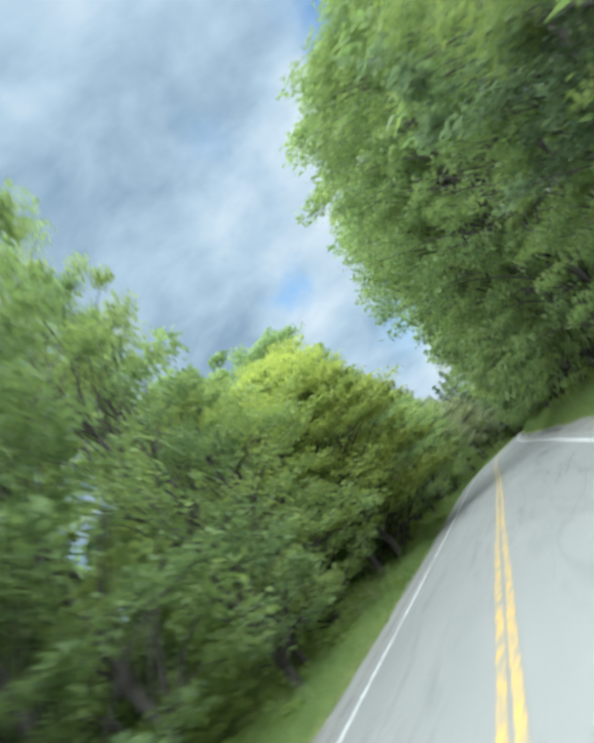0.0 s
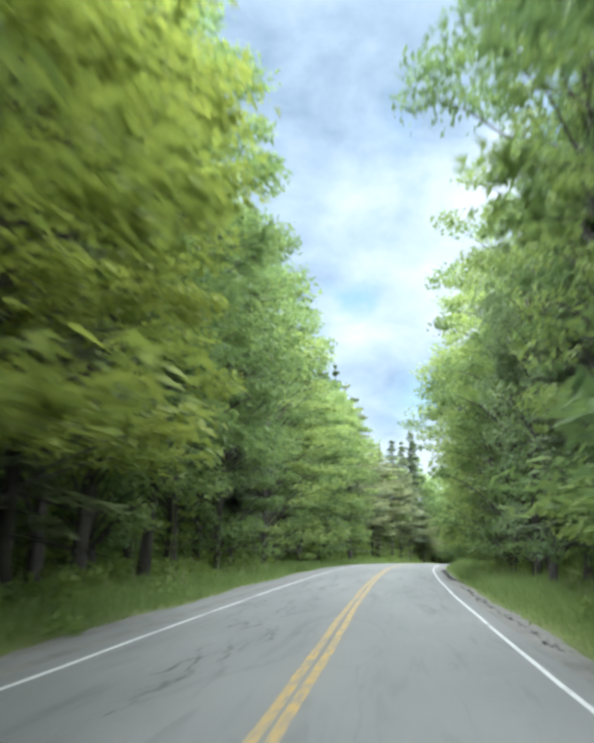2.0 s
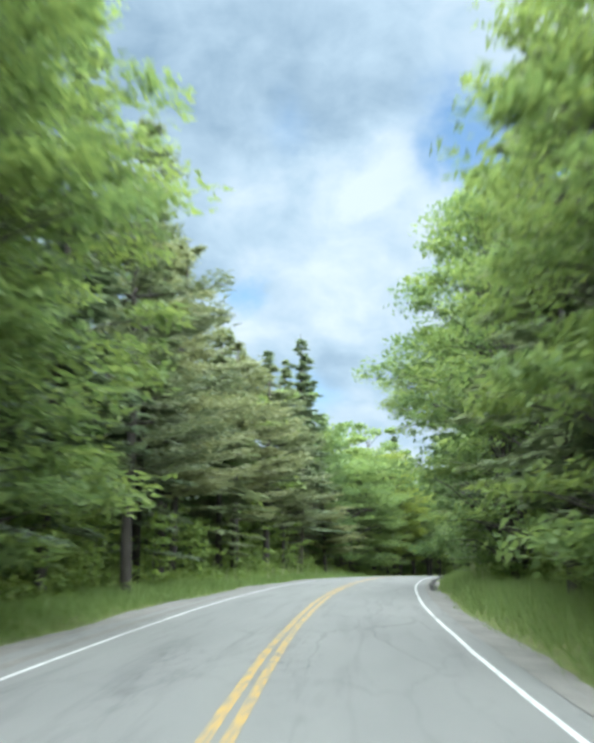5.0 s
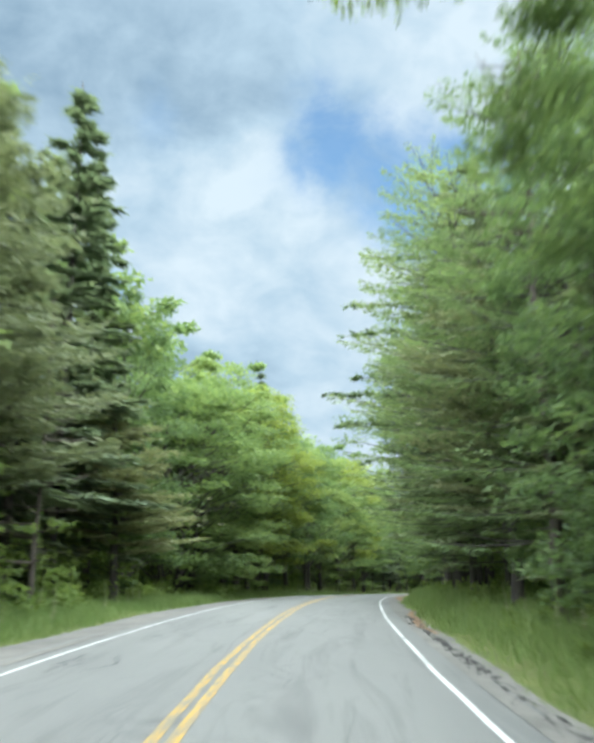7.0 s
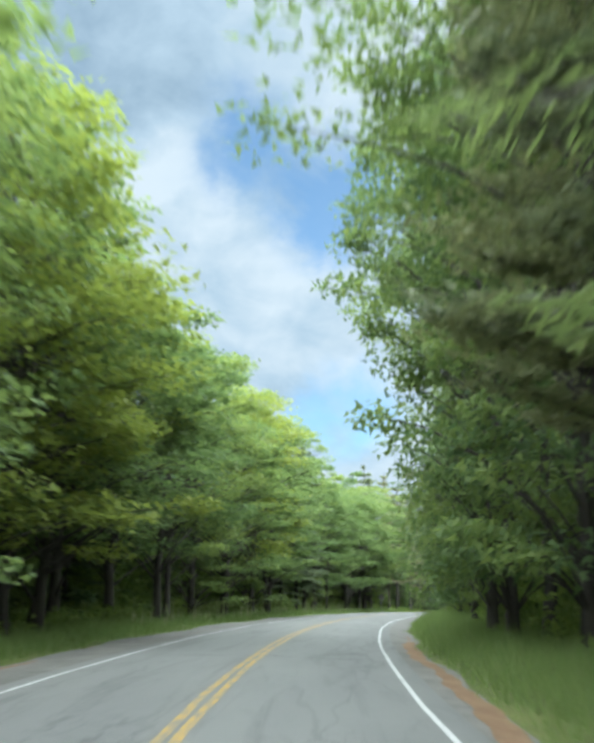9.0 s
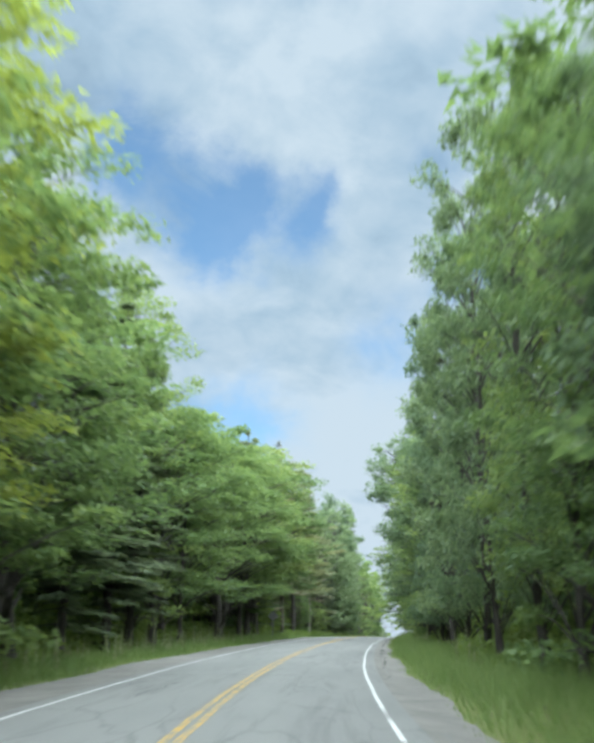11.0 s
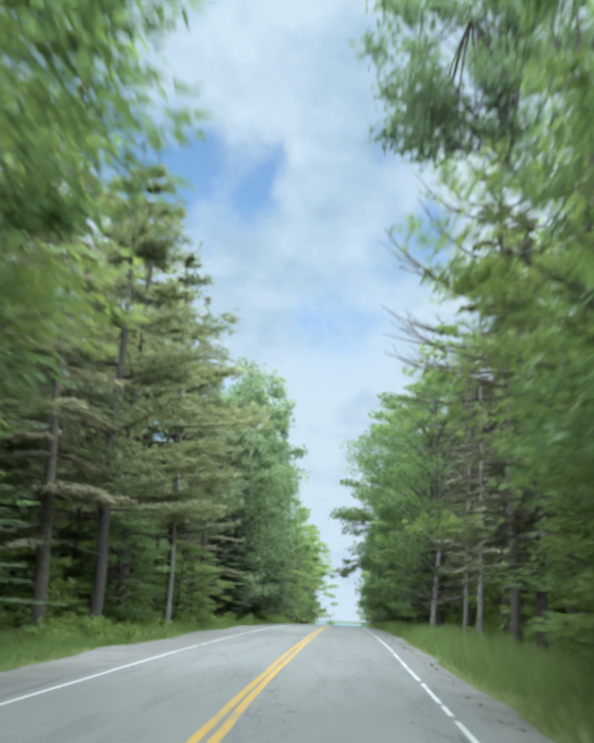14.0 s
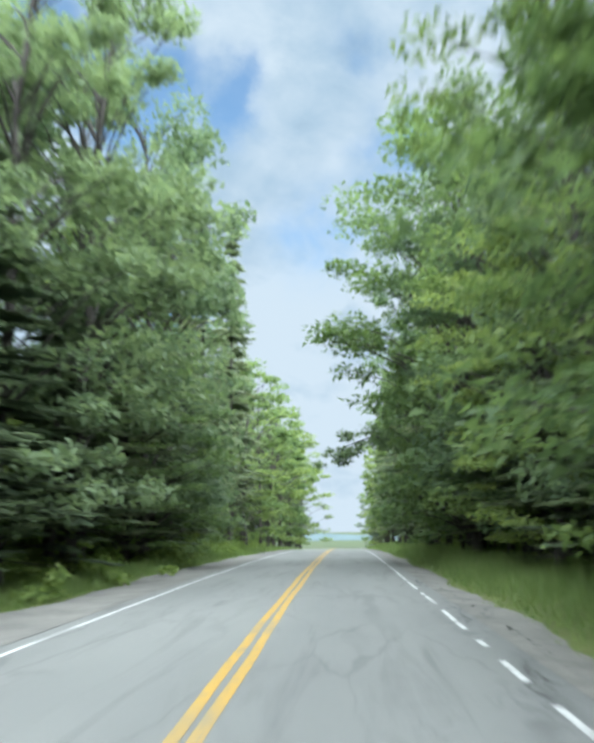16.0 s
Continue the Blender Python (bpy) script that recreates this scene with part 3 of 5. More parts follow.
def conifer(seed, leaves, H=18.0, R=3.0, base=0.10, size=0.42, droop=0.28, dead=0.0, full=False):
    """A spruce: whorls of drooping boughs, each carrying sprays of needles to both sides; bare dead boughs lowest."""
    r = np.random.RandomState(seed)
    wood, leaf = Soup(), Soup()
    zt = np.linspace(0, H, 9)
    trunk = np.column_stack([np.cumsum(r.normal(0, 0.03, (9, 2)), 0), zt])
    wood.tube(trunk, np.linspace(0.19, 0.012, 9), 6)
    whorls = int(H * 2.3)
    rows = []
    for i in range(whorls):
        f = base + (1 - base) * (i + r.uniform(-0.7, 0.7)) / whorls
        for b in range(r.randint(3, 5)):
            ln = R * (1.03 - f) ** 0.92 * 1.06 * r.uniform(0.55, 1.12) + 0.10
            if full:
                ln = R * math.sqrt(max(0.03, 1 - ((f - 0.42) / 0.60) ** 2)) * r.uniform(0.6, 1.05)
            elif f < 0.2:
                ln *= 0.75
            rows.append((min(max(f, 0.03), 0.985), r.uniform(0, 2 * math.pi), ln))
    tot = sum(q[2] for q in rows)
    for f, a, ln in rows:
        z0 = f * H
        c0 = np.array([np.interp(z0, zt, trunk[:, 0]), np.interp(z0, zt, trunk[:, 1]), z0])
        t = np.linspace(0, 1, 4)
        rise = 0.22 * (f - 0.45) + 0.9 * max(0.0, f - 0.68)
        d = np.array([math.cos(a), math.sin(a), 0])
        zz = ln * (rise * t - droop * t ** 2 + 0.16 * t ** 3)
        pts = c0 + d * (t * ln)[:, None] + np.array([0, 0, 1.0]) * zz[:, None]
        bare = r.uniform() < dead or (f < 0.16 and r.uniform() < 0.6)
        if ln > 0.9 or bare:
            wood.tube(pts, np.linspace(0.012 + 0.010 * ln, 0.006, 4), 3)
        if bare:
            continue
        n = max(16 if f > 0.75 else 7, int(leaves * ln / tot))
        tt = r.uniform(0.12, 1.0, n)
        zb = ln * (rise * tt - droop * tt ** 2 + 0.16 * tt ** 3)
        side = np.array([-math.sin(a), math.cos(a), 0])
        sgn = r.choice([-1.0, 1.0], n)
        wd = ln * 0.34 * (1.05 - tt) ** 0.6 * r.uniform(0.1, 1, n)
        pos = c0 + d * (tt * ln)[:, None] + side * (sgn * wd)[:, None] + np.array([0, 0, 1.0]) * (zb - 0.20 * wd + r.normal(0, 0.04 + 0.10 * max(0.0, f - 0.6), n))[:, None]
        dr = d * 0.8 + side * (sgn * r.uniform(0.3, 1.0, n))[:, None] + np.array([0, 0, 1.0]) * r.uniform(-0.55, 0.1, n)[:, None]
        x = np.cross(dr, np.array([0, 0, 1.0]) + scatter_dirs(r, n) * 0.55)
        leaf.leaves(pos, dr, x, r.uniform(0.7, 1.3, n) * size, r.uniform(0.6, 1.0, n) * size * 0.45)
    return wood, leaf


def plume_pine(seed, leaves, H=18.0, R=3.4, size=0.40):
    """A white pine: level boughs in separate tiers, tufted at their ends, with sky between them."""
    r = np.random.RandomState(seed)
    wood, leaf = Soup(), Soup()
    zt = np.linspace(0, 0.97 * H, 9)
    trunk = np.column_stack([np.cumsum(r.normal(0, 0.05, (9, 2)), 0), zt])
    wood.tube(trunk, np.linspace(0.21, 0.03, 9), 7)
    rows = []
    for i in range(15):
        f = 0.22 + 0.76 * i / 15 + r.uniform(-0.015, 0.015)
        for b in range(r.randint(4, 7)):
            rows.append((f, r.uniform(0, 2 * math.pi), R * min(1, (1.06 - f) * 1.9) * r.uniform(0.5, 1.15)))
    tot = sum(q[2] for q in rows)
    for f, a, ln in rows:
        z0 = f * H
        c0 = np.array([np.interp(z0, zt, trunk[:, 0]), np.interp(z0, zt, trunk[:, 1]), z0])
        d = np.array([math.cos(a), math.sin(a), 0])
        t = np.linspace(0, 1, 5)
        z = ln * (0.05 * t + 0.10 * t ** 2)
        wood.tube(c0 + d * (t * ln)[:, None] + np.array([0, 0, 1.0]) * z[:, None], np.linspace(0.016 + 0.012 * ln, 0.008, 5), 4)
        n = max(6, int(leaves * ln / tot))
        tt = r.uniform(0.25, 1.05, n)
        side = np.array([-math.sin(a), math.cos(a), 0])
        w = ln * 0.20 * r.normal(0, 1, n) * (0.5 + 0.5 * tt)
        pos = c0 + d * (tt * ln)[:, None] + side * w[:, None] + np.array([0, 0, 1.0]) * (ln * (0.05 * tt + 0.10 * tt ** 2) + r.uniform(-0.05, 0.13, n))[:, None]
        dr = d * 0.9 + scatter_dirs(r, n) * 0.6 + np.array([0, 0, 0.15])
        leaf.leaves(pos, dr, np.cross(dr, scatter_dirs(r, n)), r.uniform(0.7, 1.3, n) * size, r.uniform(0.6, 1.0, n) * size * 0.30)
    return wood, leaf


def tree_parts(name, soups, bark, leaf_mat, label, category, leaf_name="crown"):
    top = new(name)
    wood, leaf = soups
    t = new("trunk", wood.mesh("trunk", bark, True))
    t.parent = top
    if leaf is not None and leaf.v:
        c = new(leaf_name, leaf.mesh(leaf_name, leaf_mat))
        c.parent = top
    return tagged(top, label, category, "roadside trees")


MODELS = {}


def model(key, make):
    if key not in MODELS:
        MODELS[key] = [make(), True]
    return MODELS[key]


NEAR, BACK = 10500, 2800
COUNT = [0]
BASE_H, BASE_R = 18.0, {"oak": 6.0, "beech": 4.4, "maple": 4.4, "lime": 4.4, "elm": 4.4, "birch": 3.6, "spruce": 3.0, "hemlock": 5.5, "pine": 3.4, "snag": 3.0}


def plant(kind, s, u, h, r, back):
    COUNT[0] += 1
    back = back or s > 445  # seen from afar only
    if kind == "maple" and COUNT[0] % 3 == 0:
        kind = "beech"
    v = (COUNT[0] * 7 + int(s)) % ((2 if back else 4) if kind in ("maple", "spruce") else (1 if back else 2))
    key = (kind, back, v)
    n = BACK if back else NEAR
    sz = 1.75 if back else 1.0
    sd = v * 13 + (5 if back else 1)

    def make():
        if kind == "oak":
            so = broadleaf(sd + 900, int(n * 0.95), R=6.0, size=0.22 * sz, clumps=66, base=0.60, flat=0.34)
            return tree_parts("oak_tree", so, M_BARK, M_OAK_SHADED, "tall broad-leaved tree with a high crown reaching over the road", "tree")
        if kind == "hemlock":
            so = conifer(sd + 800, 25000, R=5.5, size=0.215, base=0.14, droop=0.08, full=True)
            return tree_parts("hemlock_tree", so, M_BARK, M_HEMLOCK, "broad green hemlock with long level boughs over the verge", "tree")
        if kind == "beech":
            so = broadleaf(sd + 200, int(n * 1.25), size=0.228 * sz, clumps=50 if back else 120, base=0.07, flat=0.34)
            return tree_parts("beech_tree", so, M_BARK, M_MAPLE, "green beech with level layered sprays of leaves", "tree")
        if kind == "elm":
            so = broadleaf(sd + 400, int(n * 1.25), size=0.228 * sz, clumps=100, base=0.22, flat=0.45)
            return tree_parts("elm_tree", so, M_BARK, M_MAPLE, "green broad-leaved tree with a bare lower trunk", "tree")
        if kind in ("maple", "lime"):
            so = broadleaf(sd + 100, int(n * 1.25), size=0.228 * sz, clumps=44 if back else 105, base=0.20 if kind == "lime" else 0.08, flat=0.50)
            return tree_parts("maple_tree", so, M_BARK, M_LIME if kind == "lime" else M_MAPLE,
                              "yellow-green leafy broad-leaved tree at the forest edge" if kind == "lime" else "dense green broad-leaved tree at the forest edge", "tree")
        if kind == "birch":
            so = broadleaf(sd + 300, int(n * 0.95), R=3.6, size=0.25 * sz, clumps=40 if back else 85, base=0.10, flat=0.7)
            return tree_parts("poplar_tree", so, M_BARK, M_BIRCHLEAF, "airy grey-green poplar with a grey trunk", "tree")
        if kind == "snag":
            so = conifer(sd + 600, int(n * 0.75), size=0.33 * sz, base=0.16, dead=0.42)
            return tree_parts("spruce_tree", so, M_DEAD, M_SNAG, "dying grey-brown spruce with thin needles and bare lower boughs", "tree")
        if kind == "pine":
            return tree_parts("pine_tree", plume_pine(sd + 500, int(n * 1.35), size=0.34 * sz), M_BARK, M_PINE, "olive-green pine with level tufted boughs", "tree")
        return tree_parts("spruce_tree", conifer(sd + 700, int(n * 1.2), size=0.37 * sz), M_BARK, M_SPRUCE, "dark green spruce with drooping boughs", "tree")

    ob, fresh = model(key, make)
    rr = random.Random(COUNT[0])
    x, y, z = place(np.array(float(s)), float(u), float(verge_height(np.array(float(u)), float(s))) - 0.08)
    k = r / BASE_R[kind]
    m = pose(x, y, z, rr.uniform(-1.5, 1.5), rr.uniform(-1.5, 1.5), rr.uniform(0, 360)) @ Matrix.Diagonal((k, k, h / BASE_H, 1))
    if fresh:
        ob.matrix_basis = m
        MODELS[key][1] = False
        return ob
    return copy_thing(ob, m @ Matrix.Diagonal((1 / ob.scale[0], 1 / ob.scale[1], 1 / ob.scale[2], 1)))


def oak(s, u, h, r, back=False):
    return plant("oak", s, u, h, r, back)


def hemlock(s, u, h, r, back=False):
    return plant("hemlock", s, u, h, r, back)


def maple(s, u, h, r, back=False):
    """Broad-leaved tree: yellow-green ones and ones with a bare lower trunk stand along the left edge."""
    kind = "maple"
    if u < 0 and not back:
        k = int(s * 10) % 3
        if 44 < s < 78 or (200 < s < 345 and int(s) % 5 == 0):
            kind = "lime"
        elif h > 9 and (338 < s < 362 or ((40 < s < 90 or 240 < s < 345) and k)):
            kind = "elm"
    return plant(kind, s, u, h, r, back)


def birch(s, u, h, r, back=False):
    return plant("birch", s, u, h, r, back)


def pine(s, u, h, r, back=False):
    return plant("pine", s, u, h, r, back)


def spruce(s, u, h, r, back=False):
    return plant("snag" if 371 < s < 412 and not back else "spruce", s, u, h, r, back)


# forest edge: metres along the road, to its right, height, crown radius
maple(2.2, -9.6, 23.4, 6.2)
maple(8.1, -9.9, 21.4, 6.2)
maple(13.2, -9.4, 20.9, 4.4)
maple(16.1, -8.6, 18.8, 5.4)
maple(20.1, -8.5, 23.1, 4.6)
maple(27.2, -7.8, 18.7, 3.8)
maple(30.8, -8.4, 20.9, 3.3)
maple(35.5, -7.9, 12.3, 4.4)
maple(41.1, -10.6, 22.4, 2.7)
maple(46.1, -10.0, 13.8, 6.2)
maple(53.1, -8.7, 13.5, 6.7)
maple(55.6, -7.6, 14.7, 6.7)
maple(60.3, -9.5, 16.7, 6.2)
maple(65.7, -7.7, 18.0, 5.0)
maple(66.2, -8.5, 18.2, 6.2)
spruce(70.7, -8.2, 18.7, 3.8)
maple(74.2, -8.8, 20.1, 5.0)
maple(74.5, -9.8, 19.5, 6.2)
maple(79.1, -9.3, 22.4, 6.2)
maple(82.5, -10.0, 23.6, 5.6)
maple(85.0, -8.7, 24.0, 5.5)
maple(89.2, -10.6, 24.2, 5.9)
maple(92.8, -9.7, 19.6, 6.8)
maple(97.3, -8.3, 18.7, 4.5)
maple(98.6, -9.8, 22.3, 5.0)
spruce(102.8, -8.8, 23.2, 3.8)
maple(107.9, -7.7, 16.8, 4.6)
spruce(108.9, -9.9, 23.9, 3.8)
maple(113.2, -8.5, 19.8, 5.0)
maple(117.9, -10.1, 24.3, 3.7)
maple(122.3, -9.2, 13.3, 6.2)
spruce(125.7, -9.2, 25.9, 4.6)
maple(128.0, -8.1, 13.9, 5.0)
maple(129.1, -9.9, 16.1, 6.8)
spruce(135.4, -7.8, 19.2, 3.8)
maple(139.6, -8.3, 16.0, 5.0)
maple(140.6, -9.7, 17.2, 6.2)
maple(144.3, -9.2, 18.2, 6.2)
spruce(150.6, -9.8, 23.7, 3.8)
spruce(154.2, -9.6, 23.5, 4.1)
pine(158.3, -7.8, 20.9, 4.0)
spruce(165.1, -9.4, 20.3, 3.8)
pine(167.8, -9.2, 19.8, 4.4)
pine(173.8, -10.3, 21.0, 4.4)
spruce(179.5, -9.0, 17.8, 3.8)
pine(183.9, -9.1, 17.2, 4.4)
pine(189.0, -10.6, 17.4, 4.4)
pine(193.3, -9.2, 17.5, 4.5)
pine(199.3, -9.1, 17.0, 4.0)
spruce(204.4, -10.0, 18.0, 3.8)
pine(213.0, -8.4, 10.5, 3.7)
spruce(216.2, -10.6, 23.9, 3.8)
maple(219.3, -9.8, 16.2, 4.1)
maple(226.0, -9.5, 12.7, 6.2)
maple(229.2, -9.3, 13.9, 6.2)
maple(233.5, -9.6, 13.9, 6.2)
maple(237.5, -8.4, 15.9, 5.4)
maple(245.2, -9.3, 17.0, 6.2)
maple(247.1, -8.6, 16.6, 5.1)
maple(250.8, -8.5, 13.6, 6.2)
maple(254.8, -8.9, 14.6, 6.2)
maple(259.3, -9.9, 15.6, 6.2)
maple(263.9, -8.9, 14.6, 6.2)
maple(269.5, -8.2, 15.2, 5.4)
maple(273.7, -8.8, 16.7, 4.6)
maple(279.9, -8.9, 12.1, 5.4)
maple(284.0, -7.8, 13.2, 6.2)
maple(290.0, -9.4, 16.9, 6.7)
maple(294.3, -8.1, 16.0, 5.1)
maple(298.6, -7.8, 15.4, 4.6)
maple(303.7, -9.0, 12.7, 6.2)
spruce(309.1, -8.9, 18.3, 3.8)
spruce(314.0, -8.6, 17.5, 3.8)
spruce(318.3, -8.7, 17.0, 3.8)
maple(322.7, -8.5, 13.0, 6.2)
maple(328.0, -8.1, 14.8, 3.8)
maple(332.6, -10.4, 14.1, 6.2)
maple(339.7, -8.0, 12.6, 6.8)
maple(344.1, -8.7, 14.9, 5.6)
maple(348.1, -9.3, 15.8, 5.4)
maple(352.3, -8.7, 17.0, 5.6)
maple(355.7, -8.6, 16.6, 6.8)
maple(361.0, -8.7, 18.3, 6.2)
pine(364.6, -9.9, 19.6, 4.2)
spruce(368.6, -9.7, 8.2, 4.2)
spruce(374.8, -8.2, 22.1, 3.8)
pine(379.8, -7.7, 20.9, 4.2)
spruce(383.7, -9.8, 8.6, 3.8)
spruce(405.1, -7.6, 16.3, 3.2)
spruce(410.4, -10.0, 24.3, 3.8)
birch(424.9, -7.8, 22.0, 5.1)
birch(429.4, -9.3, 24.0, 4.6)
maple(434.3, -8.2, 10.4, 4.6)
birch(437.7, -8.2, 24.0, 5.1)
birch(444.5, -8.4, 20.1, 5.0)
spruce(448.3, -9.1, 19.9, 3.8)
spruce(451.6, -9.5, 20.2, 3.8)
spruce(457.5, -9.9, 22.4, 3.8)
spruce(462.0, -9.2, 24.6, 3.8)
spruce(467.8, -7.8, 27.5, 3.8)
maple(472.6, -8.5, 8.4, 5.4)
spruce(479.4, -9.4, 20.9, 3.8)
maple(486.7, -8.6, 18.2, 5.4)
spruce(493.7, -9.7, 27.1, 3.8)
maple(501.4, -8.4, 20.8, 4.6)
maple(509.9, -8.3, 18.0, 5.4)
maple(519.2, -8.4, 18.2, 5.4)
maple(525.1, -8.8, 19.8, 5.4)
maple(532.4, -8.4, 18.6, 5.4)
maple(541.3, -9.0, 20.0, 5.4)
maple(548.5, -9.2, 21.7, 4.9)
spruce(554.7, -8.2, 18.7, 3.8)
maple(562.3, -9.1, 20.9, 5.4)
maple(567.3, -9.9, 19.1, 6.2)
spruce(574.6, -8.3, 20.3, 3.8)
maple(580.8, -7.7, 17.6, 6.2)
spruce(587.0, -8.7, 19.7, 3.8)
spruce(593.8, -9.1, 22.2, 3.8)
spruce(10.0, 8.8, 24.8, 3.6)
maple(15.4, 9.0, 18.0, 3.6)
birch(20.6, 8.8, 11.8, 3.6)
maple(23.5, 8.8, 13.4, 3.6)
maple(28.9, 8.8, 15.6, 3.6)
oak(32.1, 8.9, 17.0, 5.2)
maple(34.5, 8.0, 18.2, 4.1)
maple(39.8, 7.9, 19.6, 5.4)
oak(41.4, 8.2, 17.1, 5.2)
maple(42.4, 8.7, 20.7, 5.4)
maple(48.4, 7.8, 20.1, 5.9)
maple(50.4, 8.6, 22.7, 5.4)
oak(52.2, 8.6, 16.4, 7.5)
maple(57.5, 7.7, 20.4, 6.8)
maple(63.1, 8.9, 17.0, 6.2)
spruce(67.7, 9.0, 23.0, 3.8)
maple(71.8, 7.6, 20.4, 3.8)
oak(75.1, 7.7, 24.1, 6.9)
maple(76.6, 7.9, 17.7, 3.8)
spruce(80.0, 7.9, 19.4, 3.8)
oak(84.6, 8.2, 18.4, 5.4)
birch(85.8, 7.1, 19.2, 3.0)
maple(92.3, 7.4, 18.9, 4.6)
oak(95.4, 8.4, 13.4, 5.2)
maple(98.5, 7.2, 13.7, 4.6)
maple(101.7, 7.4, 16.7, 5.4)
spruce(106.8, 8.1, 20.5, 3.8)
oak(109.1, 8.5, 17.0, 5.2)
maple(111.8, 7.3, 20.6, 3.8)
maple(116.8, 8.1, 25.5, 5.6)
maple(122.2, 8.2, 17.2, 3.8)
maple(128.0, 7.4, 16.9, 2.2)
maple(131.7, 8.6, 18.8, 3.0)
maple(137.7, 8.1, 15.0, 4.6)
maple(141.2, 7.9, 15.4, 4.6)
spruce(145.5, 8.0, 19.3, 3.8)
spruce(151.2, 7.6, 20.7, 3.8)
maple(158.0, 9.1, 16.7, 6.2)
maple(162.0, 7.3, 18.0, 3.8)
maple(166.4, 7.9, 18.0, 6.5)
spruce(170.7, 8.8, 18.8, 3.8)
spruce(175.0, 8.2, 23.1, 3.8)
maple(184.6, 7.9, 11.5, 3.6)
maple(189.4, 7.6, 11.5, 3.0)
spruce(193.7, 8.4, 11.5, 3.4)
maple(198.9, 8.0, 11.5, 2.2)
pine(201.5, 7.2, 14.0, 3.6)
spruce(212.5, 7.2, 17.0, 3.0)
pine(216.1, 8.3, 22.5, 4.2)
spruce(220.7, 7.3, 23.3, 3.8)
spruce(224.1, 7.2, 19.3, 3.8)
spruce(230.7, 8.5, 22.4, 3.8)
pine(235.6, 7.3, 25.1, 4.2)
oak(238.0, 8.3, 18.1, 7.5)
pine(238.7, 7.1, 21.1, 3.6)
maple(244.7, 8.0, 22.4, 5.4)
maple(247.5, 9.0, 22.7, 6.2)
maple(251.6, 7.3, 20.7, 4.6)
oak(253.0, 8.7, 21.0, 7.5)
maple(257.1, 7.4, 20.9, 4.6)
spruce(261.9, 8.0, 23.5, 3.8)
oak(262.9, 8.8, 22.9, 7.5)
maple(266.4, 7.6, 19.7, 3.0)
birch(272.7, 8.2, 25.5, 2.6)
maple(277.0, 8.8, 11.5, 4.6)
birch(279.9, 8.4, 15.2, 3.0)
birch(284.8, 8.4, 14.4, 3.0)
maple(289.0, 7.8, 13.4, 3.0)
maple(294.2, 8.3, 16.1, 3.0)
birch(298.9, 8.4, 19.3, 3.0)
birch(303.2, 7.8, 18.1, 2.4)
birch(307.6, 7.9, 19.0, 2.8)
birch(310.6, 7.5, 15.5, 2.6)
birch(317.1, 7.5, 19.5, 2.4)
maple(320.3, 7.2, 9.8, 2.2)
spruce(324.4, 8.1, 13.5, 3.8)
maple(330.7, 7.3, 13.4, 3.0)
spruce(334.8, 7.3, 14.8, 3.8)
maple(339.4, 7.6, 17.9, 2.9)
birch(345.1, 7.5, 14.2, 3.2)
birch(350.5, 8.4, 18.0, 3.0)
maple(355.8, 7.8, 17.6, 4.3)
maple(359.8, 7.4, 11.2, 4.3)
spruce(373.9, 7.5, 15.0, 3.2)
spruce(379.1, 10.1, 24.0, 3.8)
spruce(383.1, 8.4, 18.8, 3.8)
spruce(388.7, 8.9, 26.1, 4.6)
spruce(393.7, 9.4, 12.5, 3.8)
spruce(398.6, 8.6, 12.5, 3.8)
maple(404.6, 7.5, 16.5, 5.1)
birch(418.1, 8.0, 19.3, 3.0)
maple(422.3, 7.7, 11.1, 3.8)
birch(426.3, 8.8, 9.7, 4.6)
maple(426.9, 8.9, 15.8, 4.8)
birch(431.4, 8.7, 18.3, 4.6)
maple(436.4, 7.4, 21.3, 7.0)
maple(439.6, 7.5, 20.7, 4.8)
spruce(440.1, 8.6, 8.4, 3.8)
maple(443.4, 8.1, 17.9, 4.6)
maple(448.3, 8.8, 10.6, 5.4)
spruce(453.1, 7.9, 18.9, 3.8)
maple(456.5, 7.1, 20.3, 3.8)
spruce(462.3, 8.1, 24.0, 3.8)
spruce(466.6, 7.8, 23.5, 3.8)
spruce(471.3, 8.5, 22.6, 3.8)
spruce(478.8, 7.4, 19.2, 3.8)
spruce(484.6, 7.3, 19.7, 3.8)
spruce(492.0, 8.1, 21.9, 3.8)
spruce(498.0, 8.6, 21.8, 3.8)
maple(506.3, 7.9, 23.8, 3.8)
maple(513.0, 8.3, 20.3, 4.6)
spruce(519.7, 7.8, 20.7, 3.8)
spruce(526.8, 7.5, 24.9, 3.8)
spruce(534.5, 8.6, 25.2, 3.8)
maple(542.3, 8.9, 18.0, 3.8)
spruce(547.8, 8.0, 19.7, 3.8)
maple(553.9, 8.6, 20.7, 3.8)
maple(563.1, 8.6, 18.7, 3.8)
maple(572.2, 7.9, 16.2, 3.8)
spruce(580.5, 8.5, 20.7, 3.8)
maple(585.9, 7.6, 18.0, 3.0)
maple(594.0, 7.6, 13.6, 3.8)
maple(2.7, -14.6, 23.8, 6.2, back=True)
maple(9.6, -14.6, 22.9, 6.2, back=True)
maple(15.8, -14.0, 20.8, 6.2, back=True)
maple(20.9, -12.7, 19.5, 6.2, back=True)
maple(26.3, -14.6, 21.7, 6.2, back=True)
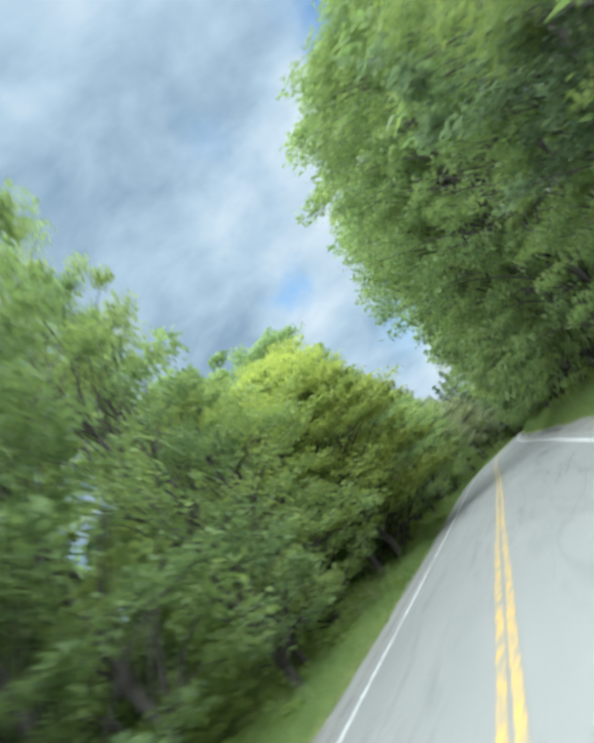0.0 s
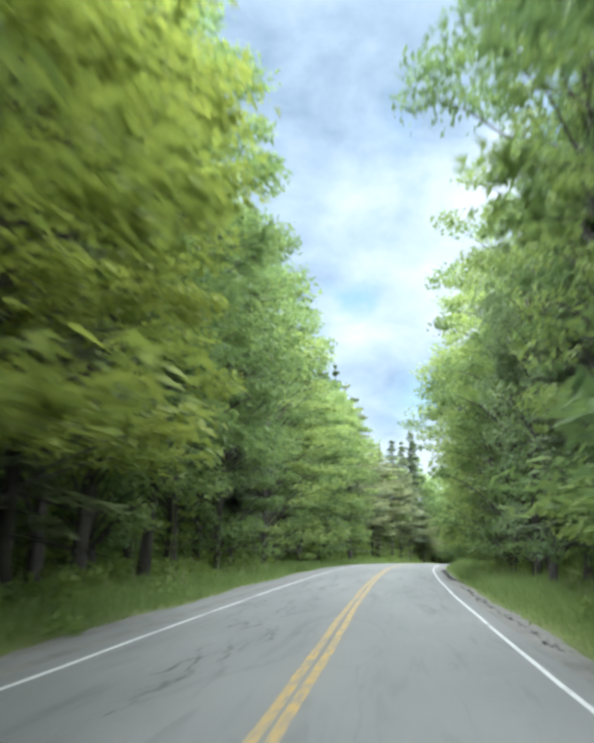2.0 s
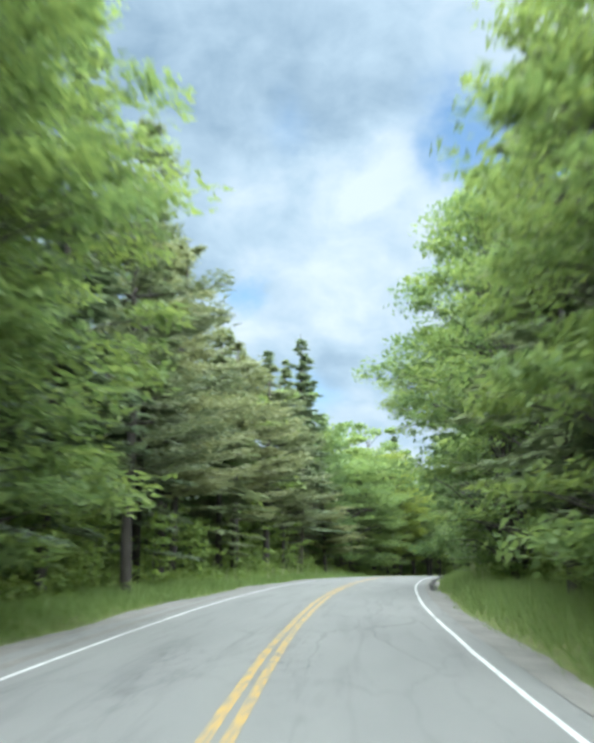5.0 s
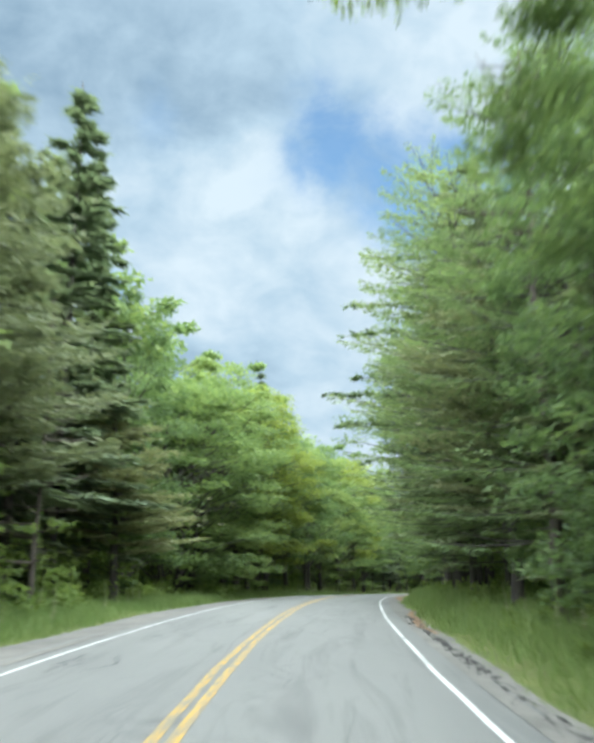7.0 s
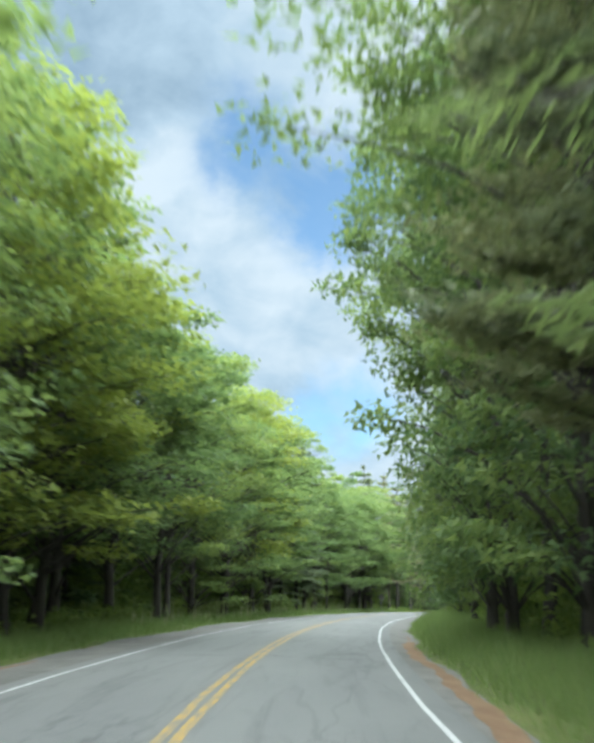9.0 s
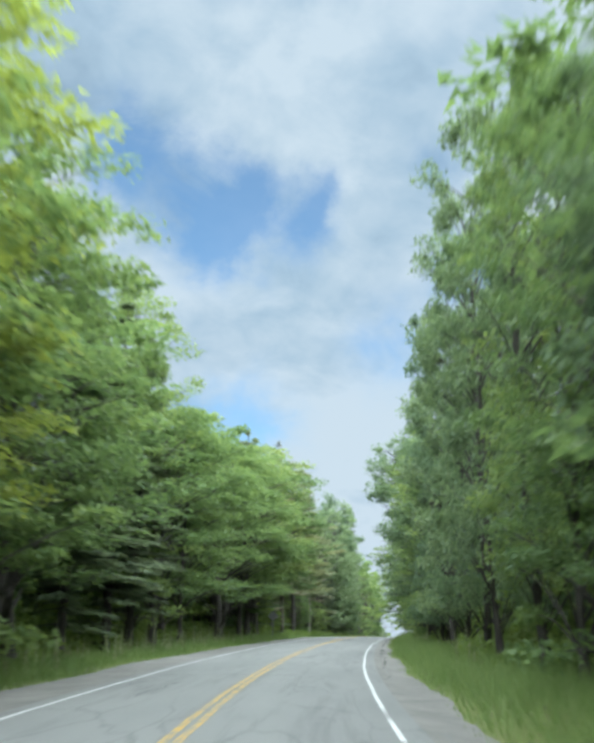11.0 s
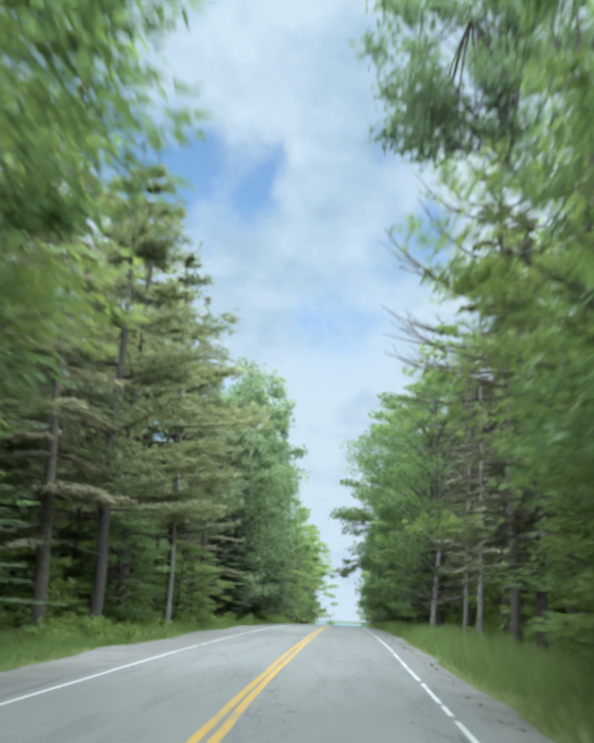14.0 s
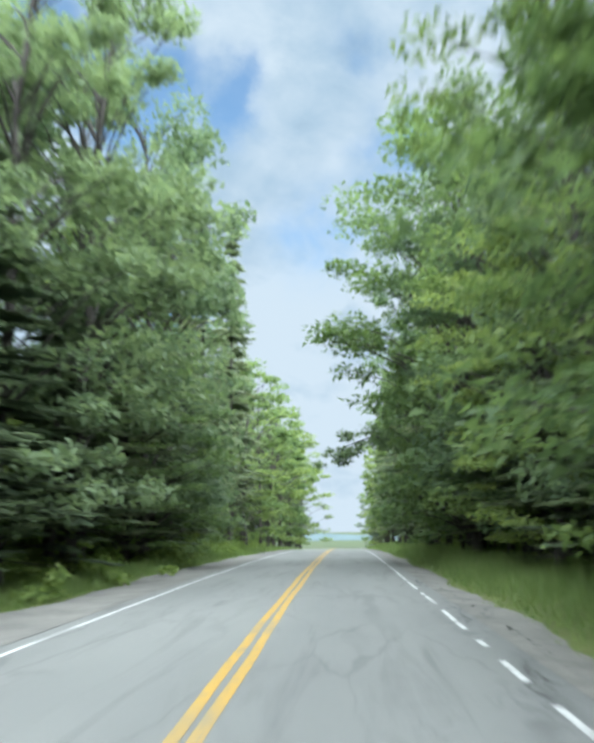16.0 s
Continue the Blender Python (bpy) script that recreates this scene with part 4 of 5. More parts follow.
maple(32.1, -13.3, 18.2, 6.2, back=True)
maple(38.2, -13.2, 19.6, 6.2, back=True)
spruce(46.5, -13.6, 24.6, 3.8, back=True)
maple(50.1, -14.3, 19.7, 6.2, back=True)
maple(56.0, -14.7, 19.7, 5.6, back=True)
maple(60.9, -12.8, 19.2, 6.2, back=True)
maple(68.7, -12.8, 20.0, 6.2, back=True)
maple(72.5, -14.6, 23.9, 6.2, back=True)
maple(78.3, -12.8, 19.9, 6.2, back=True)
maple(85.4, -13.7, 21.0, 6.2, back=True)
maple(91.5, -13.3, 20.8, 6.2, back=True)
spruce(99.4, -13.9, 21.6, 3.8, back=True)
spruce(103.0, -13.8, 24.0, 3.8, back=True)
spruce(110.0, -14.0, 21.0, 3.8, back=True)
spruce(117.2, -13.6, 19.7, 3.8, back=True)
maple(122.2, -13.3, 27.3, 6.2, back=True)
maple(130.5, -13.3, 21.9, 5.6, back=True)
maple(134.4, -12.9, 20.0, 6.2, back=True)
spruce(140.7, -12.8, 24.1, 3.8, back=True)
maple(145.5, -12.7, 22.7, 6.8, back=True)
spruce(151.1, -13.3, 23.1, 3.8, back=True)
spruce(158.3, -14.0, 24.7, 3.8, back=True)
spruce(163.8, -14.3, 18.8, 3.8, back=True)
pine(171.7, -14.1, 26.0, 4.2, back=True)
pine(178.0, -13.0, 26.8, 4.2, back=True)
pine(183.0, -14.1, 24.8, 4.2, back=True)
pine(189.0, -13.8, 20.3, 4.2, back=True)
maple(192.7, -12.8, 16.7, 6.7, back=True)
spruce(201.0, -13.2, 20.1, 3.8, back=True)
spruce(206.2, -12.1, 21.4, 4.6, back=True)
spruce(214.0, -12.9, 22.4, 3.8, back=True)
maple(219.3, -13.0, 20.0, 6.2, back=True)
spruce(225.0, -13.3, 18.8, 3.8, back=True)
maple(231.7, -13.6, 19.6, 5.6, back=True)
maple(239.2, -14.6, 19.3, 6.2, back=True)
maple(244.9, -14.1, 19.4, 6.2, back=True)
maple(250.7, -13.9, 20.2, 6.2, back=True)
maple(258.6, -14.3, 23.7, 6.8, back=True)
maple(264.3, -13.4, 20.4, 6.2, back=True)
spruce(269.4, -13.2, 24.1, 3.8, back=True)
maple(277.4, -13.9, 18.4, 6.2, back=True)
maple(282.6, -13.7, 19.5, 6.2, back=True)
spruce(286.4, -14.1, 21.8, 3.8, back=True)
maple(293.1, -13.3, 18.1, 6.2, back=True)
maple(299.9, -14.3, 21.6, 6.2, back=True)
maple(304.5, -13.9, 21.0, 6.2, back=True)
maple(309.9, -12.8, 18.9, 6.2, back=True)
maple(316.1, -14.1, 19.1, 6.2, back=True)
maple(324.2, -14.5, 19.3, 6.2, back=True)
maple(330.3, -14.3, 18.2, 6.2, back=True)
maple(337.0, -13.7, 18.6, 6.2, back=True)
maple(340.8, -13.4, 18.0, 6.2, back=True)
spruce(348.9, -13.3, 18.7, 3.8, back=True)
maple(354.4, -11.6, 9.9, 6.2, back=True)
maple(361.5, -14.5, 21.5, 6.2, back=True)
spruce(368.2, -13.3, 11.6, 3.8, back=True)
pine(374.7, -13.2, 22.5, 4.2, back=True)
spruce(379.9, -12.1, 23.5, 3.8, back=True)
pine(385.7, -14.5, 26.7, 4.2, back=True)
spruce(391.7, -14.1, 8.2, 3.8, back=True)
pine(398.6, -13.4, 27.0, 4.2, back=True)
spruce(403.2, -13.2, 19.8, 3.8, back=True)
spruce(410.1, -14.0, 23.4, 3.8, back=True)
spruce(415.3, -13.8, 21.1, 3.8, back=True)
birch(423.8, -13.5, 21.9, 4.6, back=True)
birch(430.4, -13.3, 23.1, 4.6, back=True)
maple(437.0, -13.1, 19.1, 6.2, back=True)
maple(441.3, -13.9, 14.0, 6.2, back=True)
spruce(446.6, -14.0, 22.7, 3.8, back=True)
maple(452.3, -13.7, 19.5, 6.2, back=True)
maple(460.2, -14.4, 23.9, 6.2, back=True)
maple(467.4, -14.1, 21.0, 6.2, back=True)
spruce(473.2, -13.1, 21.4, 3.8, back=True)
spruce(481.4, -13.9, 23.3, 3.8, back=True)
maple(493.5, -14.3, 24.0, 6.2, back=True)
maple(504.6, -14.6, 17.5, 6.2, back=True)
spruce(514.8, -12.9, 21.4, 3.8, back=True)
maple(524.0, -13.6, 27.6, 6.2, back=True)
spruce(534.3, -13.5, 19.9, 3.8, back=True)
spruce(543.6, -13.9, 25.0, 3.8, back=True)
maple(555.0, -14.6, 20.7, 6.2, back=True)
spruce(563.5, -14.1, 18.9, 3.8, back=True)
maple(571.2, -13.4, 22.7, 6.2, back=True)
spruce(582.6, -13.3, 24.4, 3.8, back=True)
spruce(594.1, -13.9, 20.0, 3.8, back=True)
maple(13.3, 12.7, 19.4, 6.2, back=True)
spruce(22.2, 13.4, 20.8, 3.8, back=True)
maple(25.8, 12.7, 22.7, 6.2, back=True)
birch(33.5, 13.7, 21.4, 4.6, back=True)
maple(39.8, 13.9, 22.3, 6.2, back=True)
birch(44.1, 13.6, 22.5, 4.6, back=True)
maple(49.3, 14.3, 23.0, 6.2, back=True)
maple(55.4, 14.0, 21.0, 6.2, back=True)
maple(61.4, 13.5, 22.7, 6.2, back=True)
maple(68.6, 13.3, 21.4, 6.2, back=True)
maple(73.3, 12.9, 22.9, 6.2, back=True)
maple(80.8, 12.8, 23.7, 6.2, back=True)
maple(86.4, 13.0, 21.2, 6.2, back=True)
maple(91.7, 14.0, 20.3, 6.2, back=True)
spruce(97.3, 13.3, 21.1, 3.8, back=True)
spruce(102.9, 13.4, 24.0, 3.8, back=True)
maple(108.5, 13.1, 23.6, 6.2, back=True)
maple(114.0, 14.4, 23.8, 6.2, back=True)
maple(121.4, 14.4, 18.2, 6.2, back=True)
birch(126.5, 13.2, 24.3, 4.6, back=True)
spruce(132.7, 13.7, 20.2, 3.8, back=True)
spruce(139.3, 14.0, 24.1, 3.8, back=True)
maple(145.1, 13.0, 18.7, 6.2, back=True)
spruce(152.1, 13.4, 20.2, 3.8, back=True)
spruce(158.2, 13.6, 20.0, 3.8, back=True)
spruce(163.0, 14.2, 19.7, 3.8, back=True)
spruce(167.9, 14.0, 21.2, 3.8, back=True)
spruce(174.4, 13.6, 24.8, 3.8, back=True)
maple(181.4, 13.7, 23.8, 6.2, back=True)
spruce(188.3, 14.4, 14.0, 3.8, back=True)
spruce(193.8, 13.9, 14.0, 3.8, back=True)
maple(201.1, 14.3, 14.0, 6.2, back=True)
maple(208.5, 14.4, 21.1, 6.2, back=True)
spruce(214.3, 14.2, 22.5, 3.8, back=True)
maple(218.7, 13.5, 18.6, 6.2, back=True)
spruce(224.8, 13.9, 21.3, 3.8, back=True)
spruce(231.6, 13.3, 20.5, 3.8, back=True)
spruce(239.1, 13.2, 23.2, 3.8, back=True)
spruce(245.1, 14.5, 24.7, 3.8, back=True)
maple(250.4, 13.9, 20.3, 6.2, back=True)
maple(257.2, 13.7, 24.1, 6.2, back=True)
spruce(263.4, 13.1, 22.8, 3.8, back=True)
maple(270.7, 13.6, 18.4, 6.2, back=True)
maple(275.7, 14.7, 21.9, 6.2, back=True)
spruce(280.9, 12.9, 24.8, 3.8, back=True)
spruce(289.5, 14.4, 24.2, 3.8, back=True)
maple(293.4, 13.2, 20.6, 6.2, back=True)
maple(299.8, 13.7, 18.8, 6.2, back=True)
maple(305.7, 14.4, 21.4, 6.2, back=True)
birch(312.6, 13.8, 25.1, 4.6, back=True)
birch(317.7, 12.8, 22.2, 4.6, back=True)
birch(323.4, 12.9, 19.9, 4.6, back=True)
spruce(330.9, 13.7, 20.7, 3.8, back=True)
birch(336.9, 13.3, 18.7, 4.6, back=True)
maple(342.7, 14.4, 20.8, 6.2, back=True)
maple(347.3, 12.7, 27.3, 5.0, back=True)
maple(352.4, 13.3, 20.1, 6.2, back=True)
maple(359.1, 13.9, 20.7, 6.2, back=True)
maple(365.0, 14.5, 19.5, 6.2, back=True)
maple(372.4, 14.2, 20.3, 6.2, back=True)
spruce(379.4, 14.1, 21.8, 3.8, back=True)
spruce(384.3, 13.8, 22.9, 3.8, back=True)
spruce(390.9, 13.7, 25.1, 3.8, back=True)
spruce(397.9, 13.8, 23.5, 3.8, back=True)
maple(404.5, 13.3, 27.0, 6.2, back=True)
maple(411.6, 13.0, 25.6, 6.2, back=True)
spruce(417.0, 12.9, 19.9, 3.8, back=True)
maple(422.4, 13.3, 22.4, 6.2, back=True)
spruce(427.3, 13.5, 22.7, 3.8, back=True)
birch(432.7, 14.1, 22.6, 4.6, back=True)
spruce(437.3, 13.3, 23.7, 3.8, back=True)
maple(443.3, 13.7, 20.1, 6.2, back=True)
maple(449.4, 14.1, 18.6, 6.2, back=True)
spruce(455.8, 14.6, 20.4, 3.8, back=True)
spruce(460.2, 14.0, 25.0, 3.8, back=True)
spruce(466.6, 13.9, 24.3, 3.8, back=True)
maple(474.3, 14.1, 23.5, 6.2, back=True)
spruce(483.6, 13.9, 18.7, 3.8, back=True)
spruce(492.6, 13.2, 20.2, 3.8, back=True)
spruce(502.5, 14.2, 24.7, 3.8, back=True)
maple(513.7, 13.8, 23.6, 6.2, back=True)
spruce(523.3, 14.6, 22.9, 3.8, back=True)
maple(534.2, 13.8, 18.5, 6.2, back=True)
spruce(544.6, 13.7, 19.7, 3.8, back=True)
maple(556.9, 14.3, 20.6, 6.2, back=True)
maple(563.8, 14.5, 21.2, 6.2, back=True)
spruce(574.6, 14.2, 23.6, 3.8, back=True)
maple(585.8, 14.4, 19.7, 6.2, back=True)
maple(597.3, 13.7, 20.4, 6.2, back=True)
maple(319.5, -8.8, 19.5, 3.8)
pine(390.5, -9.6, 23.3, 6.2)
pine(397.0, -8.2, 23.0, 4.2)
spruce(394.0, -9.8, 19.0, 3.4)
birch(419.5, -8.3, 20.0, 4.8)
spruce(415.0, -8.4, 8.3, 3.4)
maple(411.0, 7.9, 17.9, 4.7)
maple(364.5, 8.8, 10.0, 3.6)
maple(368.0, 9.0, 10.0, 3.8)
birch(322.0, 7.6, 11.9, 3.8)
spruce(414.5, 8.6, 11.0, 3.4)
spruce(210.0, -10.3, 23.8, 5.4)
oak(64.0, 8.5, 21.0, 7.4)
oak(117.0, 7.8, 15.0, 7.0)
hemlock(197.0, 8.2, 17.5, 5.2)
hemlock(206.0, 7.8, 13.5, 5.8)
hemlock(216.0, 7.8, 22.0, 6.6)
hemlock(227.5, 7.6, 27.7, 6.8)


def build_woods():
    """The inner wood: trunks and foliage behind the trees of the edge, lower than they are, one mass on each side."""
    r = np.random.RandomState(11)
    kinds = [broadleaf(41, 1300, size=0.80, clumps=36, base=0.05), conifer(42, 1300, size=0.95, base=0.04), broadleaf(43, 1300, size=0.80, clumps=36, base=0.05)]
    stock = []
    for wood, leaf in kinds:
        stock.append((wood.v[0], wood.f[0], np.concatenate(leaf.v), np.concatenate(leaf.f)))
    for side in (-1, 1):
        wood, leaf = Soup(), Soup()
        for u0, gap in ((14.6, 5.6), (18.5, 6.5), (24.0, 6.0), (30.0, 6.0)):
            s = -20.0
            while s < 560:
                wv, wf, lv, lf = stock[r.randint(3)]
                u = side * (u0 + r.uniform(-1.5, 1.5))
                p = place(np.array(s), u, verge_height(np.array(u), s) - 0.6)
                a, k, h = r.uniform(0, 6.28), r.uniform(0.9, 1.25), r.uniform(11.0, 14.5) / 18 * (0.72 if u0 < 15 else 1)
                rot = np.array([[math.cos(a) * k, -math.sin(a) * k, 0], [math.sin(a) * k, math.cos(a) * k, 0], [0, 0, h]])
                wood.add(wv @ rot.T + p, wf)
                leaf.add(lv @ rot.T + p, lf)
                s += gap * r.uniform(0.8, 1.2)
        # low growth that closes the wood near the ground
        n = 26000
        s = r.uniform(-30, 570, n)
        u = side * r.uniform(15, 33, n)
        pos = place(s, u, r.uniform(-0.5, 3.2, n) * r.uniform(0.3, 1, n))
        d = scatter_dirs(r, n)
        leaf.leaves(pos, d, scatter_dirs(r, n), r.uniform(0.5, 1.3, n), r.uniform(0.4, 0.9, n))
        top = tagged(new("inner_wood"), "dense shaded woodland behind the roadside trees", "woodland", kind="stuff")
        new("trunks", wood.mesh("trunks", M_BARK)).parent = top
        new("foliage", leaf.mesh("foliage", M_MAPLE)).parent = top


def build_far_woods():
    """Rough canopy of the forest that goes on behind, lower than the edge."""
    r = np.random.RandomState(17)
    for side in (-1, 1):
        leaf = Soup()
        n, per = 1100, 55
        s, u = r.uniform(-55, 600, n), side * (36 + 100 * r.uniform(0, 1, n) ** 1.2)
        p = place(s, u, -2.2 - 0.01 * np.abs(u))
        h, k = r.uniform(7.5, 11.5, n), r.uniform(2.6, 4.2, n)
        q = scatter_dirs(r, n * per)
        q[:, 2] = np.abs(q[:, 2]) * 1.1 - 0.25
        pos = np.repeat(p + np.stack([0 * h, 0 * h, h * 0.6], 1), per, 0) + q * np.stack([np.repeat(k, per), np.repeat(k, per), np.repeat(h * 0.4, per)], 1)
        d = q + scatter_dirs(r, n * per) * 0.8
        leaf.leaves(pos, d, np.cross(d, scatter_dirs(r, n * per)), r.uniform(1.0, 2.2, n * per), r.uniform(0.8, 1.6, n * per))
        tagged(new("far_woods", leaf.mesh("far_woods", M_MAPLE)), "rolling canopy of the forest behind the roadside trees", "woodland", kind="stuff")


build_woods()
build_far_woods()


# ---- undergrowth and grass ----
def build_undergrowth():
    r = np.random.RandomState(21)
    for side in (-1, 1):
        so = Soup()
        n = 1500
        s = r.uniform(0, 520, n)
        u = side * (8.4 + np.abs(r.normal(0, 2.6, n)))
        hh = r.uniform(0.25, 1.0, n) ** 1.5 * 1.7
        for i in range(n):
            m = int(26 + 22 * hh[i])
            base = place(np.array(s[i]), u[i], verge_height(np.array(u[i]), s[i]))
            q = scatter_dirs(r, m) * r.uniform(0.2, 1, (m, 1))
            pos = base + q * np.array([0.35 + 0.35 * hh[i], 0.35 + 0.35 * hh[i], 0.42 * hh[i]]) + np.array([0, 0, 0.42 * hh[i]])
            d = q * 0.6 + scatter_dirs(r, m) * 0.7 + np.array([0, 0, 0.25])
            so.leaves(pos, d, np.cross(d, np.array([0, 0, 1.0]) + scatter_dirs(r, m) * 0.6), r.uniform(0.14, 0.34, m), r.uniform(0.09, 0.2, m))
        # leafy clumps that stand forward in the verge
        for a, b, n in ((160, 245, 170), (300, 345, 60), (52, 118, 110)) if side > 0 else ((372, 480, 260), (15, 112, 150), (165, 235, 70)):
            for i in range(n):
                q0, q1 = r.uniform(a, b), side * (8.7 - np.abs(r.normal(0, 1.1)))
                hh0 = r.uniform(0.35, 1.15)
                m = int(40 + 40 * hh0)
                base = place(np.array(q0), q1, verge_height(np.array(q1), q0))
                q = scatter_dirs(r, m) * r.uniform(0.2, 1, (m, 1))
                pos = base + q * np.array([0.55, 0.55, 0.5 * hh0]) + np.array([0, 0, 0.5 * hh0])
                d = q * 0.6 + scatter_dirs(r, m) * 0.7 + np.array([0, 0, 0.25])
                so.leaves(pos, d, np.cross(d, np.array([0, 0, 1.0]) + scatter_dirs(r, m) * 0.6), r.uniform(0.13, 0.28, m), r.uniform(0.08, 0.17, m))
        # taller shrubs and saplings among the trunks
        n = 940 if side > 0 else 760
        s = r.uniform(0, 480, n)
        u = side * (8.2 + r.uniform(0, 4.8, n))
        if side < 0:
            u = np.where(((s > 42) & (s < 95)) | ((s > 240) & (s < 362)), u - 1.4, u)
        u = np.where((u < 0) & (s > 338) & (s < 363), u - 2.6, u)
        hh = r.uniform(1.6, 5.2, n)
        for i in range(n):
            m = int(60 + 26 * hh[i])
            base = place(np.array(s[i]), u[i], verge_height(np.array(u[i]), s[i]))
            so.tube([base, base + np.array([0.1, 0.05, 0.5 * hh[i]]), base + np.array([0.0, 0.1, 0.95 * hh[i]])], [0.03, 0.022, 0.008], 3)
            lay = r.randint(0, 7, m)
            la = r.uniform(0, 6.28, 7)
            q = scatter_dirs(r, m) * r.uniform(0.2, 1, (m, 1)) * np.array([0.75, 0.75, 0.16])
            off = np.stack([np.cos(la), np.sin(la), 0 * la], 1)[lay] * (0.25 + 0.13 * hh[i])
            pos = base + off + q + np.array([0, 0, 1.0]) * (hh[i] * (0.12 + 0.14 * lay))[:, None]
            d = q * 0.8 + scatter_dirs(r, m) * 0.6
            so.leaves(pos, d, np.cross(d, np.array([0, 0, 1.0]) + scatter_dirs(r, m) * 0.6), r.uniform(0.18, 0.36, m), r.uniform(0.12, 0.22, m))
        tagged(new("undergrowth", so.mesh("undergrowth", M_SHRUB)), "leafy green undergrowth and ferns along the forest edge", "undergrowth", kind="stuff")


def build_grass():
    r = np.random.RandomState(33)
    for side in (-1, 1):
        so = Soup()
        n = 190000
        s = np.concatenate([r.uniform(2, 470, int(n * 0.94)), r.uniform(470, 560, n - int(n * 0.94))])
        edge = grass_edge(side, s)
        a = edge + (9.6 - edge) * r.uniform(0, 1, n) ** 0.8
        tuft = 0.5 + 0.5 * np.sin(s * 1.3 + a * 2.1) * np.sin(s * 0.37 - a * 1.7)
        grow = np.clip((a - edge) / 0.9, 0.15, 1)
        h = grow * (0.30 + 0.55 * tuft * r.uniform(0.3, 1, n)) * (1.15 if side > 0 else 0.85)
        u = side * a
        base = place(s, u, verge_height(u, s) - 0.03)
        ang = r.uniform(0, 2 * math.pi, n)
        w = r.uniform(0.008, 0.022, n)[:, None]
        ac = np.stack([np.cos(ang), np.sin(ang), 0 * ang], 1)
        leanv = np.stack([r.normal(0, 0.35, n), r.normal(0, 0.35, n), np.ones(n)], 1) * h[:, None]
        v = np.stack([base - ac * w, base + ac * w, base + leanv], 1)
        so.add(v.reshape(-1, 3), np.arange(n * 3).reshape(-1, 3))
        tagged(new("verge_grass", so.mesh("verge_grass", M_GRASS)), "long green grass on the road verge", "grass", kind="stuff")


build_undergrowth()
build_grass()


# ---- single things along the road ----
def part(name, me, parent, label=""):
    ob = new(name, me)
    ob.parent = parent
    return tagged(ob, label)


def stand(s, u, dz=0.0, turn=0.0):
    """The pose of a thing that stands u metres beside the centre line, facing along the road."""
    x, y, z, th = along(float(s))
    x, y, z = place(np.array(float(s)), float(u), float(verge_height(np.array(float(u)), float(s))) + dz)
    return pose(x, y, z, 0, 0, math.degrees(th) + turn)


def dead_tree(s, u, h, r, seed, pale=False, low=0.25, boughs=46, girth=0.17, over=0):
    """A dead conifer: bare trunk and crooked bare boughs with twigs."""
    rs = np.random.RandomState(seed)
    wood = Soup()
    zt = np.linspace(0, h, 10)
    tr = np.column_stack([np.cumsum(rs.normal(0, 0.05, (10, 2)), 0), zt])
    wood.tube(tr, np.linspace(girth, 0.03, 10) * (1 + 0.4 * np.exp(-zt)), 7)
    top = tagged(new("dead_tree"), "bare dead spruce with a pale trunk and crooked boughs" if pale else "bare grey dead spruce with crooked boughs", "tree", "roadside trees")
    part("trunk", wood.mesh("trunk", M_BIRCH if pale else M_DEAD, True), top)
    for i in range(boughs):
        bough = Soup()
        f = low + (0.98 - low) * rs.uniform()
        ln = r * (1.12 - f) ** 0.6 * rs.uniform(0.4, 1.15)
        a = rs.uniform(0, 2 * math.pi)
        if i < over:  # long boughs that reach out over the road
            f, ln, a = 0.52 + 0.28 * (i + rs.uniform(0, 0.8)) / over, r * rs.uniform(0.8, 1.1), math.pi + rs.uniform(-0.45, 0.5)
        d, sd = np.array([math.cos(a), math.sin(a), 0]), np.array([-math.sin(a), math.cos(a), 0])
        t = np.linspace(0, 1, 6)
        up = rs.uniform(-0.15, 0.1)
        z = ln * (up * t + 0.32 * np.maximum(0, t - 0.45) ** 1.5)
        w = ln * rs.uniform(-0.2, 0.2) * t ** 2
        c0 = np.array([np.interp(f * h, zt, tr[:, 0]), np.interp(f * h, zt, tr[:, 1]), f * h])
        p = c0 + d * (t * ln)[:, None] + sd * w[:, None] + np.array([0, 0, 1.0]) * z[:, None] + rs.normal(0, 0.025, (6, 3)) * t[:, None]
        bough.tube(p, np.linspace(0.020 + 0.014 * ln, 0.012, 6), 4)
        for k in range(rs.randint(3, 7)):
            q = rs.uniform(0.3, 0.95)
            b = np.array([np.interp(q, t, p[:, j]) for j in range(3)])
            e = d * rs.uniform(0.2, 0.6) + sd * rs.uniform(-0.7, 0.7) + np.array([0, 0, rs.uniform(-0.2, 0.6)])
            m = rs.uniform(0.25, 0.9) * (0.6 + 0.15 * ln)
            bough.tube([b, b + e * m * 0.5 + np.array([0, 0, 0.03]), b + e * m + np.array([0, 0, 0.1 * m])], [0.016, 0.012, 0.008], 3)
        part("bough", bough.mesh("bough", M_DEAD), top)
    top.matrix_basis = stand(s, u, -0.05, 0.0 if over else seed * 37.0)


